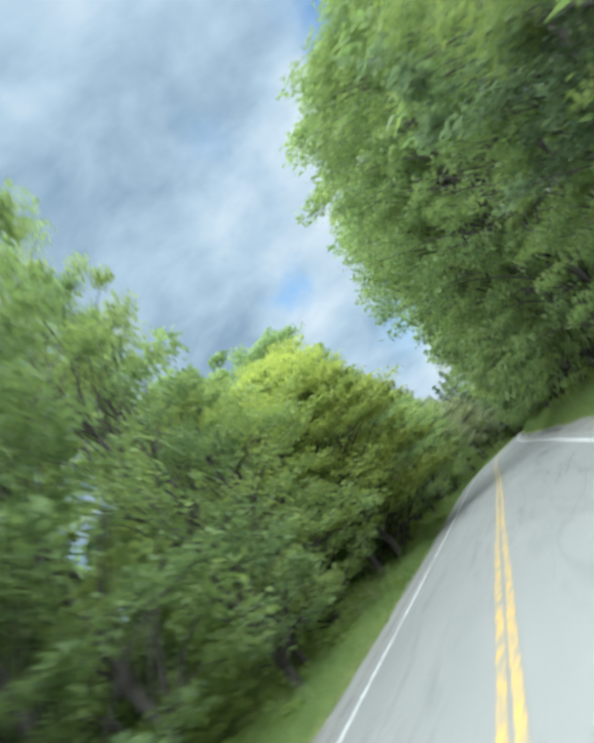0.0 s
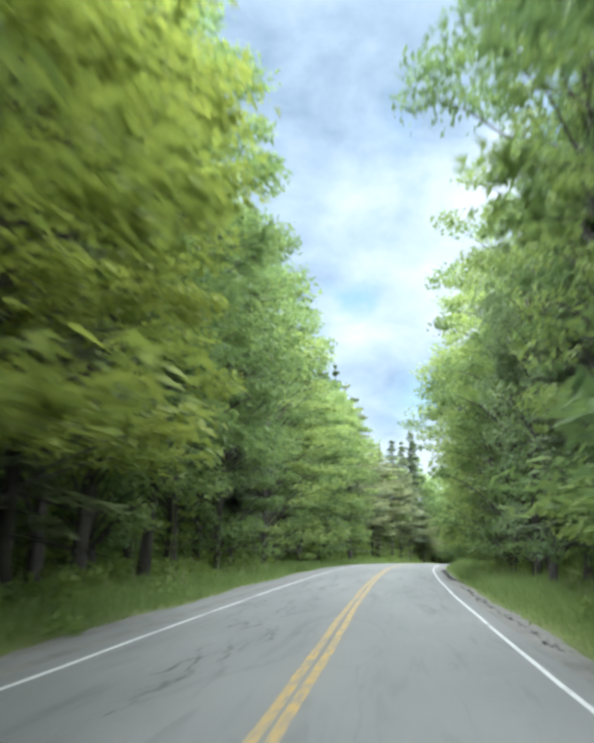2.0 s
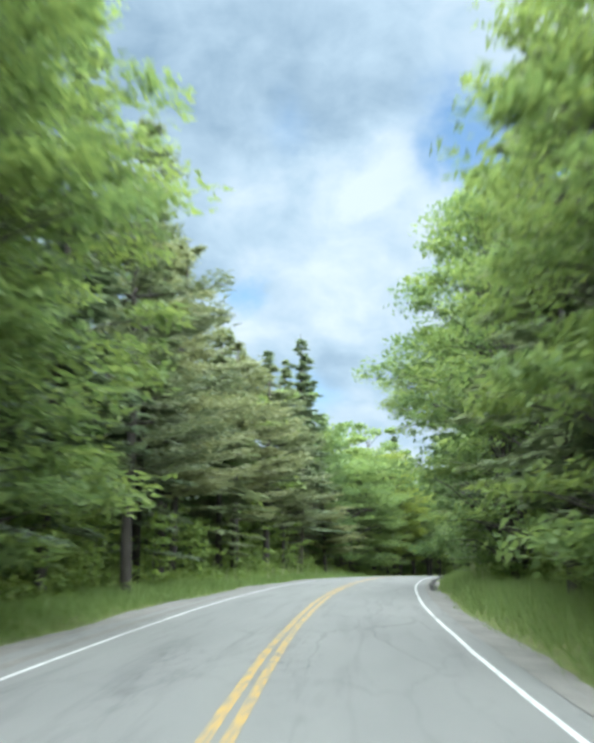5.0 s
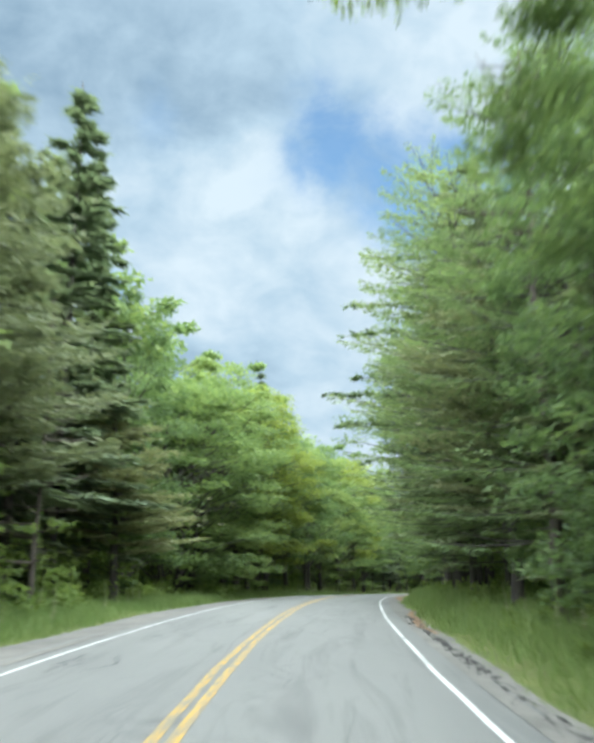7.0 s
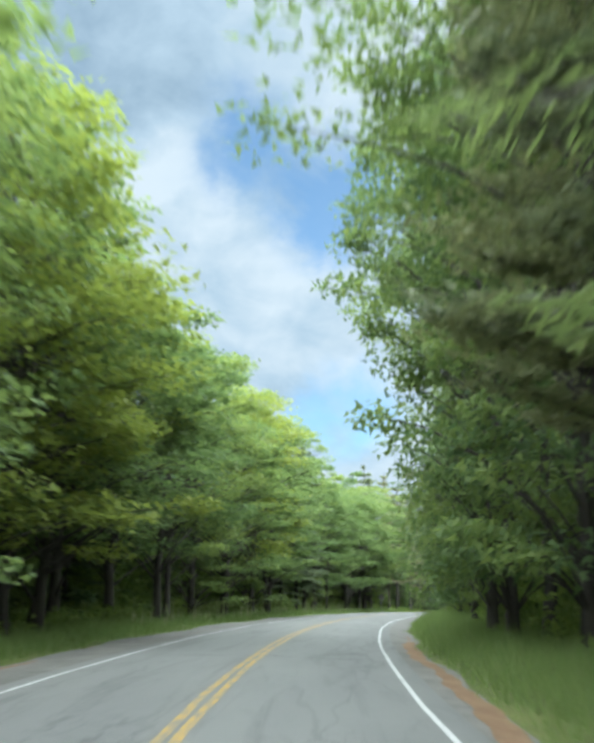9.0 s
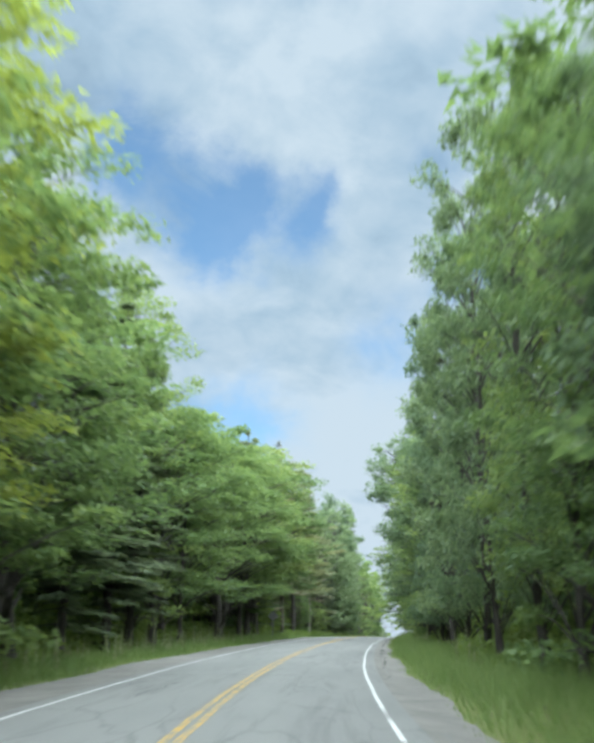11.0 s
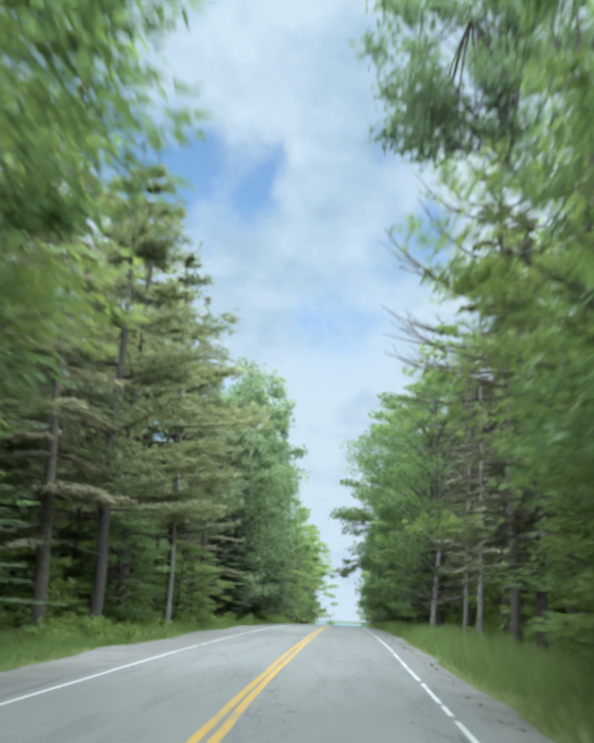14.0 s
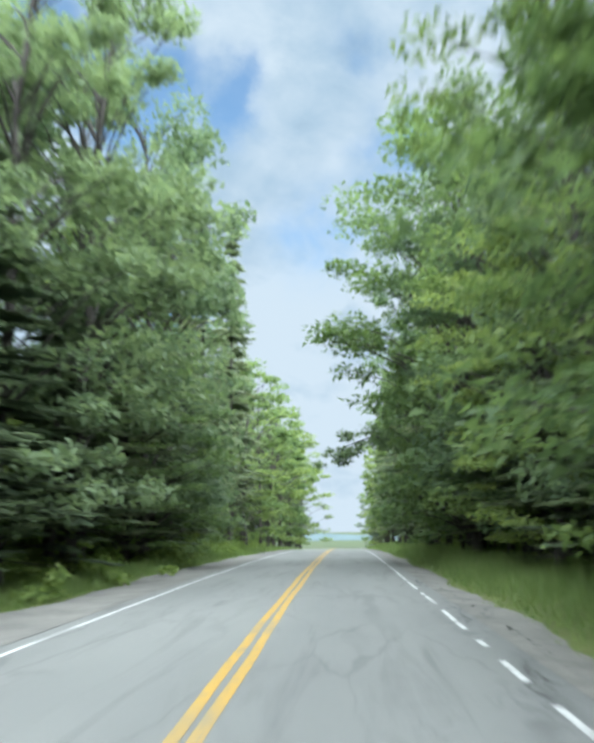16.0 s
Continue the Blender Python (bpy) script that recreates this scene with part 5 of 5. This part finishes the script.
dead_tree(386.5, 8.6, 17.5, 5.4, 3, boughs=40, low=0.5, girth=0.11, over=6)
dead_tree(386.3, 7.4, 17.5, 4.6, 4, pale=True, low=0.4, boughs=36, girth=0.13)
dead_tree(393.5, 9.6, 16.0, 3.2, 8, low=0.2, boughs=44)
dead_tree(379.0, 9.8, 19.0, 4.2, 5, low=0.45, boughs=36)
dead_tree(195.0, 7.0, 15.5, 3.0, 6, low=0.62, boughs=48)
dead_tree(391.3, -7.1, 16.5, 2.0, 7, pale=True, low=0.55, boughs=22, girth=0.11)
dead_tree(397.0, 8.2, 16.5, 4.2, 12, low=0.1, boughs=64, girth=0.10)
dead_tree(403.0, 8.4, 14.0, 3.2, 13, low=0.1, boughs=60, girth=0.09)
maple(395.0, -7.4, 4.6, 2.2)
maple(401.0, -7.6, 3.8, 2.2)
dead_tree(203.0, -8.4, 11.0, 2.4, 15, low=0.15, boughs=40, girth=0.10)
dead_tree(398.0, -9.2, 15.0, 2.8, 9, low=0.12, boughs=50)
dead_tree(168.0, -9.4, 12.0, 2.4, 10, pale=True, low=0.5, boughs=22)
birch(336.5, 7.4, 4.9, 1.9)
maple(339.5, 7.9, 5.6, 2.2)
maple(384.0, -7.9, 5.0, 2.4)
maple(58.0, -8.2, 5.2, 2.6)
maple(236.0, -8.0, 5.5, 2.6)
maple(171.0, 8.0, 5.0, 2.6)
spruce(181.0, 7.6, 6.8, 2.8)
maple(358.3, 9.7, 16.5, 4.0)


def forked_dead_tree(s, u):
    """A tall dead tree: long bare boughs sweep out over the road, dip, fork and curl up at their ends."""
    rs = np.random.RandomState(58)
    top = tagged(new("dead_tree"), "tall bare dead tree with forked boughs curling over the road", "tree", "roadside trees")
    wood = Soup()
    zt = np.linspace(0, 20.5, 10)
    tr = np.column_stack([np.cumsum(rs.normal(0, 0.05, (10, 2)), 0), zt])
    wood.tube(tr, np.linspace(0.15, 0.03, 10) * (1 + 0.4 * np.exp(-zt)), 8)
    part("trunk", wood.mesh("trunk", M_DEAD, True), top)
    # height on the trunk, reach, rise of the tip, direction
    rows = [(10.1, 4.5, 0.5, 3.05), (10.6, 4.3, 1.0, 3.35), (11.5, 4.7, 1.1, 3.0), (13.0, 4.6, 2.2, 3.25), (13.4, 4.1, 2.1, 2.9), (14.4, 3.6, 2.0, 3.5),
            (16.2, 3.4, 1.9, 3.1), (16.8, 2.6, 1.8, 2.7), (17.9, 2.2, 1.5, 3.4)]
    rows += [(rs.uniform(8, 19.5), rs.uniform(1.2, 2.8), rs.uniform(0.3, 1.2), rs.uniform(-2.2, 2.2)) for k in range(18)]
    for z0, reach, rise, a in rows:
        bough = Soup()
        d, sd = np.array([math.cos(a), math.sin(a), 0]), np.array([-math.sin(a), math.cos(a), 0])
        t = np.linspace(0, 1, 9)
        c0 = np.array([np.interp(z0, zt, tr[:, 0]), np.interp(z0, zt, tr[:, 1]), z0])
        bend = rs.uniform(-0.12, 0.12) * reach
        z = -0.22 * np.sin(t * math.pi) * min(1.0, reach / 4) + rise * t ** 2.2
        p = c0 + d * (t * reach)[:, None] + sd * (bend * t ** 2)[:, None] + np.array([0, 0, 1.0]) * z[:, None] + rs.normal(0, 0.035, (9, 3)) * t[:, None]
        bough.tube(p, np.linspace(0.026 + 0.011 * reach, 0.014, 9), 5)
        for k in range(int(2 + reach * 1.2)):
            q = rs.uniform(0.35, 0.92)
            b = np.array([np.interp(q, t, p[:, j]) for j in range(3)])
            ln = reach * rs.uniform(0.14, 0.38)
            e = d * rs.uniform(0.45, 1.0) + sd * rs.uniform(-0.5, 0.5)
            lift = rs.uniform(0.1, 0.8)
            tt = np.linspace(0, 1, 5)[:, None]
            w = b + e * ln * tt + np.array([0, 0, ln * lift]) * tt ** 1.6 + rs.normal(0, 0.02, (5, 3)) * tt
            bough.tube(w, np.linspace(0.022, 0.008, 5), 4)
            for m in range(2):
                g = w[rs.randint(1, 4)]
                v = d * rs.uniform(0, 0.3) + sd * rs.uniform(-0.2, 0.2) + np.array([0, 0, rs.uniform(0.1, 0.4)])
                bough.tube([g, g + v * 0.6, g + v], [0.011, 0.009, 0.006], 3)
        part("bough", bough.mesh("bough", M_DEAD), top)
    top.matrix_basis = stand(s, u, -0.05)


forked_dead_tree(378.0, 7.5)


def leaning_poplar(s, u):
    """A poplar whose heavy limb sweeps out and up to carry a round airy crown over the road."""
    rs = np.random.RandomState(91)
    wood, leaf = Soup(), Soup()
    trunk = np.array([(0, 0, 0), (0.1, 0, 4), (-0.1, 0.1, 8), (0.0, 0.3, 12), (-0.3, 0.2, 16), (-0.6, 0, 20.5)], float)
    wood.tube(trunk, [0.26, 0.21, 0.19, 0.16, 0.10, 0.03], 8)
    limb = np.array([(-0.1, 0.1, 12.5), (-1.0, 0, 12.8), (-1.9, -0.2, 12.7), (-2.6, -0.3, 13.5), (-2.9, -0.3, 15.4), (-3.6, -0.2, 18.4)], float)
    wood.tube(limb, [0.15, 0.14, 0.125, 0.10, 0.07, 0.02], 6)
    wood.tube([(-0.1, 0, 11.9), (-0.8, 0.2, 11.8), (-1.6, 0.4, 11.3), (-2.3, 0.5, 11.2), (-2.9, 0.6, 11.3)], [0.10, 0.09, 0.08, 0.06, 0.03], 6)
    for centre, size, n in (((-4.3, -0.2, 17.0), (2.7, 2.6, 3.2), 44), ((-1.4, 0.2, 19.0), (2.7, 2.6, 2.8), 34), ((-2.6, -0.2, 13.9), (1.2, 1.2, 1.0), 7)):
        for i in range(n):
            q = scatter_dirs(rs, 1)[0] * rs.uniform(0.35, 1.0) ** 0.5
            c = np.array(centre) + q * np.array(size)
            near = limb if centre[0] < -2 else trunk
            b = near[rs.randint(3, 6)]
            wood.tube([b, (b + c) / 2 + np.array([0, 0, 0.25]), c], [0.045, 0.03, 0.012], 4)
            m = 95
            pos = c + scatter_dirs(rs, m) * rs.uniform(0.1, 0.85, (m, 1)) * np.array([1, 1, 0.75])
            d = scatter_dirs(rs, m) + np.array([0, 0, -0.4])
            leaf.leaves(pos, d, scatter_dirs(rs, m), rs.uniform(0.15, 0.30, m), rs.uniform(0.12, 0.22, m))
    top = tree_parts("poplar_tree", (wood, leaf), M_BARK, M_BIRCHLEAF, "poplar with a curved limb and round grey-green crown over the road", "tree")
    top.matrix_basis = stand(s, u, -0.05)


for s_, u_, h_ in ((413.0, -8.0, 9.5), (418.0, -8.4, 12.5), (423.5, -8.0, 10.5), (429.0, -8.6, 13.0), (434.5, -8.2, 11.0), (441.0, -8.4, 12.0),
                   (416.5, 8.4, 10.5), (422.0, 8.8, 12.5), (428.0, 8.4, 11.0), (435.0, 8.6, 12.0)):
    spruce(s_, u_, h_, 3.6)

leaning_poplar(368.8, 8.4)


def overhanging_maple(s, u):
    """A tall maple whose lowest boughs fan out level over the lane, thinly leaved."""
    rs = np.random.RandomState(64)
    wood, leaf = Soup(), Soup()
    wood.tube([(0, 0, 0), (-0.2, 0.1, 4), (-0.5, 0, 8), (-0.6, 0.2, 12), (-0.9, 0, 16), (-1.0, 0, 19)], [0.27, 0.23, 0.20, 0.16, 0.11, 0.03], 8)
    for k in range(12):
        end = np.array([-rs.uniform(4.2, 8.6), rs.uniform(-2.4, 2.4), rs.uniform(9.4, 15.0)])
        p0 = np.array([-0.5, 0.0, rs.uniform(7.6, 11.0)])
        t = np.linspace(0, 1, 6)[:, None]
        path = p0 + (end - p0) * t + np.array([0, 0, 0.9]) * np.sin(t * math.pi) + rs.normal(0, 0.10, (6, 3)) * t
        wood.tube(path, np.linspace(0.10, 0.02, 6), 5)
        for i in range(9):
            q = rs.uniform(0.35, 1.05)
            c0 = np.array([np.interp(q, t[:, 0], path[:, j]) for j in range(3)])
            c = c0 + np.clip(rs.normal(0, 1, 3), -1.6, 1.6) * np.array([0.8, 0.9, 0.36])
            wood.tube([c0, (c0 + c) / 2 + np.array([0, 0, 0.1]), c], [0.03, 0.02, 0.008], 3)
            m = 130
            pos = c + scatter_dirs(rs, m) * rs.uniform(0.1, 0.9, (m, 1)) * np.array([1, 1, 0.5])
            d = scatter_dirs(rs, m) + np.array([0, 0, -0.3])
            leaf.leaves(pos, d, scatter_dirs(rs, m), rs.uniform(0.10, 0.19, m), rs.uniform(0.08, 0.14, m))
    for i in range(40):
        c = np.array([-1.0, 0, 15.5]) + scatter_dirs(rs, 1)[0] * np.array([3.2, 3.2, 3.4])
        wood.tube([(-0.8, 0.1, 13.5), c], [0.05, 0.012], 3)
        m = 110
        pos = c + scatter_dirs(rs, m) * rs.uniform(0.1, 1.0, (m, 1)) * np.array([1, 1, 0.6])
        d = scatter_dirs(rs, m) + np.array([0, 0, -0.3])
        leaf.leaves(pos, d, scatter_dirs(rs, m), rs.uniform(0.16, 0.30, m), rs.uniform(0.12, 0.21, m))
    top = tree_parts("maple_tree", (wood, leaf), M_BARK, M_MAPLE, "tall maple with thinly leaved boughs fanning out over the lane", "tree")
    top.matrix_basis = stand(s, u, -0.05)


overhanging_maple(181.5, 9.0)


def arching_tree(s, u):
    """A thin tree bent over the road, its leafy end hanging."""
    rs = np.random.RandomState(77)
    wood, leaf = Soup(), Soup()
    path = np.array([(0, 0, 0), (-0.4, 0.2, 2.4), (-1.4, 0.3, 4.6), (-3.0, 0.2, 6.0), (-4.6, 0.0, 6.4), (-6.0, -0.2, 5.9), (-6.8, -0.3, 5.0)], float)
    wood.tube(path, [0.12, 0.10, 0.085, 0.065, 0.045, 0.028, 0.012], 6)
    for i in range(34):
        t = rs.uniform(2.6, 6.0)
        c = np.array([np.interp(t, np.arange(7), path[:, k]) for k in range(3)]) + rs.normal(0, 0.35, 3)
        n = 55
        pos = c + scatter_dirs(rs, n) * rs.uniform(0.1, 0.5, (n, 1)) * np.array([1, 1, 0.6])
        d = scatter_dirs(rs, n) + np.array([-0.3, 0, -0.4])
        leaf.leaves(pos, d, scatter_dirs(rs, n), rs.uniform(0.14, 0.26, n), rs.uniform(0.10, 0.18, n))
    top = tree_parts("arching_tree", (wood, leaf), M_BARK, M_BIRCHLEAF, "thin tree bent over the road with a hanging leafy end", "tree")
    top.matrix_basis = stand(s, u, -0.05)


arching_tree(443.0, 7.6)


def long_boughed_hemlock(s, u):
    """A tall hemlock; some of its boughs reach far out over the lane, level, with needles on both sides."""
    wood, leaf = conifer(871, 24000, H=20.0, R=5.2, size=0.21, base=0.13, droop=0.08, full=True)
    rs = np.random.RandomState(88)
    # start height, reach, bend along the road, lift, needles
    for z0, reach, back_, lift, n in ((7.0, 5.4, 1.2, 0.9, 260), (8.6, 6.9, -1.0, 1.1, 520), (10.3, 7.5, 0.9, 1.3, 640), (11.6, 5.9, -1.8, 0.4, 240), (13.9, 6.3, 1.5, 1.5, 420), (15.4, 5.9, -1.2, 0.8, 320)):
        t = np.linspace(0, 1, 7)
        p = np.column_stack([-reach * t, back_ * t ** 2, z0 + lift * t - 0.75 * t ** 2.2]) + rs.normal(0, 0.07, (7, 3)) * t[:, None]
        wood.tube(p, np.linspace(0.07, 0.010, 7), 5)
        # side twigs, longest in the middle of the bough, carry the needles
        for k in range(n // 20):
            q = rs.uniform(0.4, 1.0)
            c = np.array([np.interp(q, t, p[:, i]) for i in range(3)])
            ln, sg = rs.uniform(0.3, 1.0) * 1.9 * (1.12 - q), rs.choice([-1.0, 1.0])
            e = np.array([-rs.uniform(0.2, 1.0), sg * rs.uniform(0.3, 1.0), rs.uniform(-0.25, 0.2)])
            e *= ln / np.linalg.norm(e)
            wood.tube([c, c + e * 0.5 + np.array([0, 0, 0.04]), c + e], [0.014, 0.010, 0.005], 3)
            m = 20
            pos = c + e * rs.uniform(0.1, 1.1, (m, 1)) + rs.normal(0, 0.09, (m, 3)) * np.array([1, 1, 0.6])
            d = e / ln + scatter_dirs(rs, m) * 0.7
            leaf.leaves(pos, d, np.cross(d, np.array([0, 0, 1.0]) + scatter_dirs(rs, m) * 0.6), rs.uniform(0.16, 0.30, m), rs.uniform(0.07, 0.13, m))
    top = tree_parts("hemlock_tree", (wood, leaf), M_BARK, M_HEMLOCK, "tall hemlock with long level boughs reaching over the lane", "tree")
    top.matrix_basis = stand(s, u, -0.05)


long_boughed_hemlock(221.0, 7.7)


def leaning_snag(s, u, h, lean, girth):
    """A bare leaning trunk, snapped at the top, with a few stubs."""
    rs = np.random.RandomState(int(s))
    wood = Soup()
    t = np.linspace(0, 1, 9)
    p = np.column_stack([lean * t ** 1.2, rs.normal(0, 0.03, 9), h * t])
    wood.tube(p, girth * (1 - 0.35 * t) * (1 + 0.5 * np.exp(-6 * t)), 9)
    top = tagged(new("dead_tree"), "bare grey leaning trunk snapped off at the top", "tree", "roadside trees")
    part("trunk", wood.mesh("trunk", M_BIRCH, True), top)
    for k in range(7):
        stub = Soup()
        q = rs.uniform(0.35, 1.0)
        c = np.array([np.interp(q, t, p[:, i]) for i in range(3)])
        a, m = rs.uniform(0, 6.28), rs.uniform(0.3, 0.9)
        e = np.array([math.cos(a), math.sin(a), rs.uniform(-0.2, 0.4)]) * m
        stub.tube([c, c + e * 0.5, c + e + np.array([0, 0, 0.06])], [0.035, 0.026, 0.012], 5)
        part("stub", stub.mesh("stub", M_DEAD), top)
    top.matrix_basis = stand(s, u, -0.08)


leaning_snag(402.8, 6.85, 7.0, 0.6, 0.15)
leaning_snag(391.5, 7.4, 12.0, 0.35, 0.075)


def box_mesh(name, size, mat, bevel=0.0, at=(0, 0, 0)):
    bm = bmesh.new()
    bmesh.ops.create_cube(bm, size=1.0, matrix=Matrix.Translation(at) @ Matrix.Diagonal((*size, 1)))
    if bevel:
        bmesh.ops.bevel(bm, geom=bm.edges[:], offset=bevel, segments=2, affect="EDGES")
    me = bpy.data.meshes.new(name)
    bm.to_mesh(me)
    bm.free()
    me.materials.append(mat)
    return me


def warning_sign(s, u):
    """A diamond sign seen from behind: bare metal plate, small plate under it, flanged post."""
    top = tagged(new("road_sign"), "bare grey metal back of a diamond road sign", "road sign")
    bm = bmesh.new()
    # plate with rounded corners, standing on one of them
    ring = []
    for i in range(4):
        a0 = math.pi / 2 * i
        cx, cz = 0.33 * (1, -1, -1, 1)[i], 0.33 * (1, 1, -1, -1)[i]
        for k in range(5):
            a = a0 + math.pi / 2 * k / 4
            ring.append((cx + 0.05 * math.cos(a), cz + 0.05 * math.sin(a)))
    c, sn = math.cos(math.pi / 4), math.sin(math.pi / 4)
    for y in (0.0, 0.004):
        bm.faces.new([bm.verts.new((x * c - z * sn, y, 2.16 + x * sn + z * c)) for x, z in (ring if y else ring[::-1])])
    bmesh.ops.bridge_loops(bm, edges=[e for e in bm.edges])
    me = bpy.data.meshes.new("plate")
    bm.to_mesh(me)
    bm.free()
    me.materials.append(M_METAL)
    part("plate", me, top, "diamond metal plate")
    part("small_plate", box_mesh("small_plate", (0.30, 0.005, 0.38), M_METAL, 0.002, (-0.06, 0.004, 1.42)), top, "small rectangular metal plate")
    bm = bmesh.new()
    prof = [(-0.04, 0.0), (-0.02, 0.0), (-0.014, -0.03), (0.014, -0.03), (0.02, 0.0), (0.04, 0.0), (0.04, -0.005), (0.023, -0.005), (0.017, -0.036), (-0.017, -0.036), (-0.023, -0.005), (-0.04, -0.005)]
    lo, hi = [bm.verts.new((x, y - 0.004, -0.3)) for x, y in prof], [bm.verts.new((x, y - 0.004, 2.62)) for x, y in prof]
    for i in range(12):
        bm.faces.new((lo[i], lo[(i + 1) % 12], hi[(i + 1) % 12], hi[i]))
    bm.faces.new(hi)
    me = bpy.data.meshes.new("post")
    bm.to_mesh(me)
    bm.free()
    me.materials.append(M_METAL)
    part("post", me, top, "flanged steel post")
    for z in (1.30, 1.54, 1.85, 2.45):
        part("bolt", box_mesh("bolt", (0.022, 0.02, 0.022), M_METAL, 0.005, (0, -0.04, z)), top)
    top.matrix_basis = stand(s, u)


warning_sign(360.0, -6.9)


def fallen_branch(s, u, turn, seed, length=2.6):
    rs = np.random.RandomState(seed)
    so = Soup()
    t = np.linspace(0, 1, 6)
    p = np.column_stack([t * length, 0.15 * np.sin(t * 4 + seed), 0.06 + t * 0.55 * length * 0.5])
    so.tube(p, np.linspace(0.05, 0.012, 6), 5)
    for k in range(9):
        q = rs.uniform(0.2, 1)
        b = np.array([np.interp(q, t, p[:, j]) for j in range(3)])
        e = np.array([rs.uniform(0.1, 0.8), rs.uniform(-0.8, 0.8), rs.uniform(0.0, 0.9)]) * rs.uniform(0.4, 0.9)
        so.tube([b, b + e * 0.5, b + e + np.array([0, 0, 0.05])], [0.02, 0.014, 0.006], 4)
    ob = tagged(new("fallen_branch", so.mesh("fallen_branch", M_DEAD, True)), "bare fallen branch lying in the verge grass", "branch")
    ob.matrix_basis = stand(s, u, 0.0, turn)


fallen_branch(406.0, -7.8, 40, 1)
fallen_branch(409.0, -8.4, 170, 2, 2.0)
fallen_branch(448.0, 8.2, 120, 3, 2.2)


def drink_can(s, u):
    bm = bmesh.new()
    rings = ((0.0, 0.024), (0.006, 0.030), (0.012, 0.033), (0.108, 0.033), (0.116, 0.029), (0.122, 0.0265), (0.120, 0.024))
    prev = None
    for z, r in rings:
        cur = [bm.verts.new((r * math.cos(a * math.pi / 8), r * math.sin(a * math.pi / 8), z)) for a in range(16)]
        if prev:
            for i in range(16):
                bm.faces.new((prev[i], prev[(i + 1) % 16], cur[(i + 1) % 16], cur[i]))
        else:
            bm.faces.new(cur[::-1])
        prev = cur
    bm.faces.new(prev)
    me = bpy.data.meshes.new("drink_can")
    bm.to_mesh(me)
    bm.free()
    me.materials.append(M_METAL)
    ob = tagged(new("drink_can", me), "crushed silver drink can lying on the gravel shoulder", "can")
    ob.matrix_basis = stand(s, u, 0.04) @ pose(0, 0, 0, 90, 0, 30) @ Matrix.Diagonal((1, 0.8, 1, 1))


drink_can(171.5, 4.15)


def build_edge_debris():
    """Crumbled asphalt and dark soil lumps where the pavement breaks off, and drifts of fallen needles."""
    r = np.random.RandomState(66)
    so = Soup()
    shape = np.array([(1, 0, 0), (0.3, 0.95, 0), (-0.8, 0.6, 0), (-0.8, -0.6, 0), (0.3, -0.95, 0), (0, 0, 1), (0, 0, -0.5)], float)
    faces = np.array([(i, (i + 1) % 5, 5) for i in range(5)] + [((i + 1) % 5, i, 6) for i in range(5)])
    for side, a, b, n in ((1, 46, 64, 220), (1, 66, 92, 240), (1, 100, 124, 700), (1, 164, 204, 900), (1, 300, 430, 260)):
        for k in range(n):
            s, u = r.uniform(a, b), side * (4.06 + r.normal(0, 0.08))
            z = float(verge_height(np.array(u), s)) + 0.01
            size = 0.012 + 0.045 * r.uniform() ** 4
            c, e = math.cos(k), math.sin(k)
            v = shape * (1 + r.uniform(-0.3, 0.3, (7, 3))) * np.array([size, size * 1.6, size * 0.5])
            v = np.stack([v[:, 0] * c - v[:, 1] * e, v[:, 0] * e + v[:, 1] * c, v[:, 2]], 1)
            so.add(v + place(np.array(s), u, z), faces)
    tagged(new("asphalt_crumbs", so.mesh("asphalt_crumbs", M_TAR)), "dark crumbs of broken asphalt along the pavement edge", "rubble", kind="stuff")
    for side, a, b, wide in ((1, 222.0, 262.0, 0.34), (1, 196.0, 210.0, 0.14), (-1, 226.0, 250.0, 0.16)):
        s = np.arange(a, b, 0.5)
        e = grass_edge(side, s)
        f = wide * np.sin((s - a) / (b - a) * math.pi) ** 0.5 + 0.01
        lo, hi = side * (e - f + wander(s, 3.0, 0.05)), side * (e + 0.10 + wander(s, 9.0, 0.05))
        cols = [lo, (lo + hi) / 2, hi]
        tagged(new("needle_drift", ribbon("needle_drift", s, cols if side > 0 else cols[::-1], lambda u, q: verge_height(u, q) + 0.014, M_NEEDLES)),
               "rust-brown drift of fallen needles along the shoulder", "needles", kind="stuff")


build_edge_debris()


def build_weeds():
    """Tall flowering stalks standing along the back of the verge."""
    r = np.random.RandomState(55)
    so = Soup()
    spots = [(-1, 262, 348, 150), (-1, 170, 215, 30), (1, 300, 350, 60), (1, 165, 200, 40), (1, 60, 120, 50), (-1, 20, 110, 40)]
    for side, a, b, n in spots:
        for i in range(n):
            s, u = r.uniform(a, b), side * r.uniform(6.2, 8.0)
            p = place(np.array(s), u, verge_height(np.array(u), s))
            h = r.uniform(0.7, 1.5)
            tip = np.array([r.normal(0, 0.08), r.normal(0, 0.08), 1.0]) * h
            so.tube([p, p + tip * 0.6, p + tip], [0.014, 0.010, 0.006], 3)
            m = 26
            t = r.uniform(0.15, 1.0, m)
            d = scatter_dirs(r, m) + np.array([0, 0, 0.5])
            so.leaves(p + tip * t[:, None], d, scatter_dirs(r, m), 0.26 * (1.15 - t), 0.10 * (1.2 - t))
    tagged(new("roadside_weeds", so.mesh("roadside_weeds", M_WEED)), "tall green weed stalks at the back of the verge", "weeds", kind="stuff")


build_weeds()
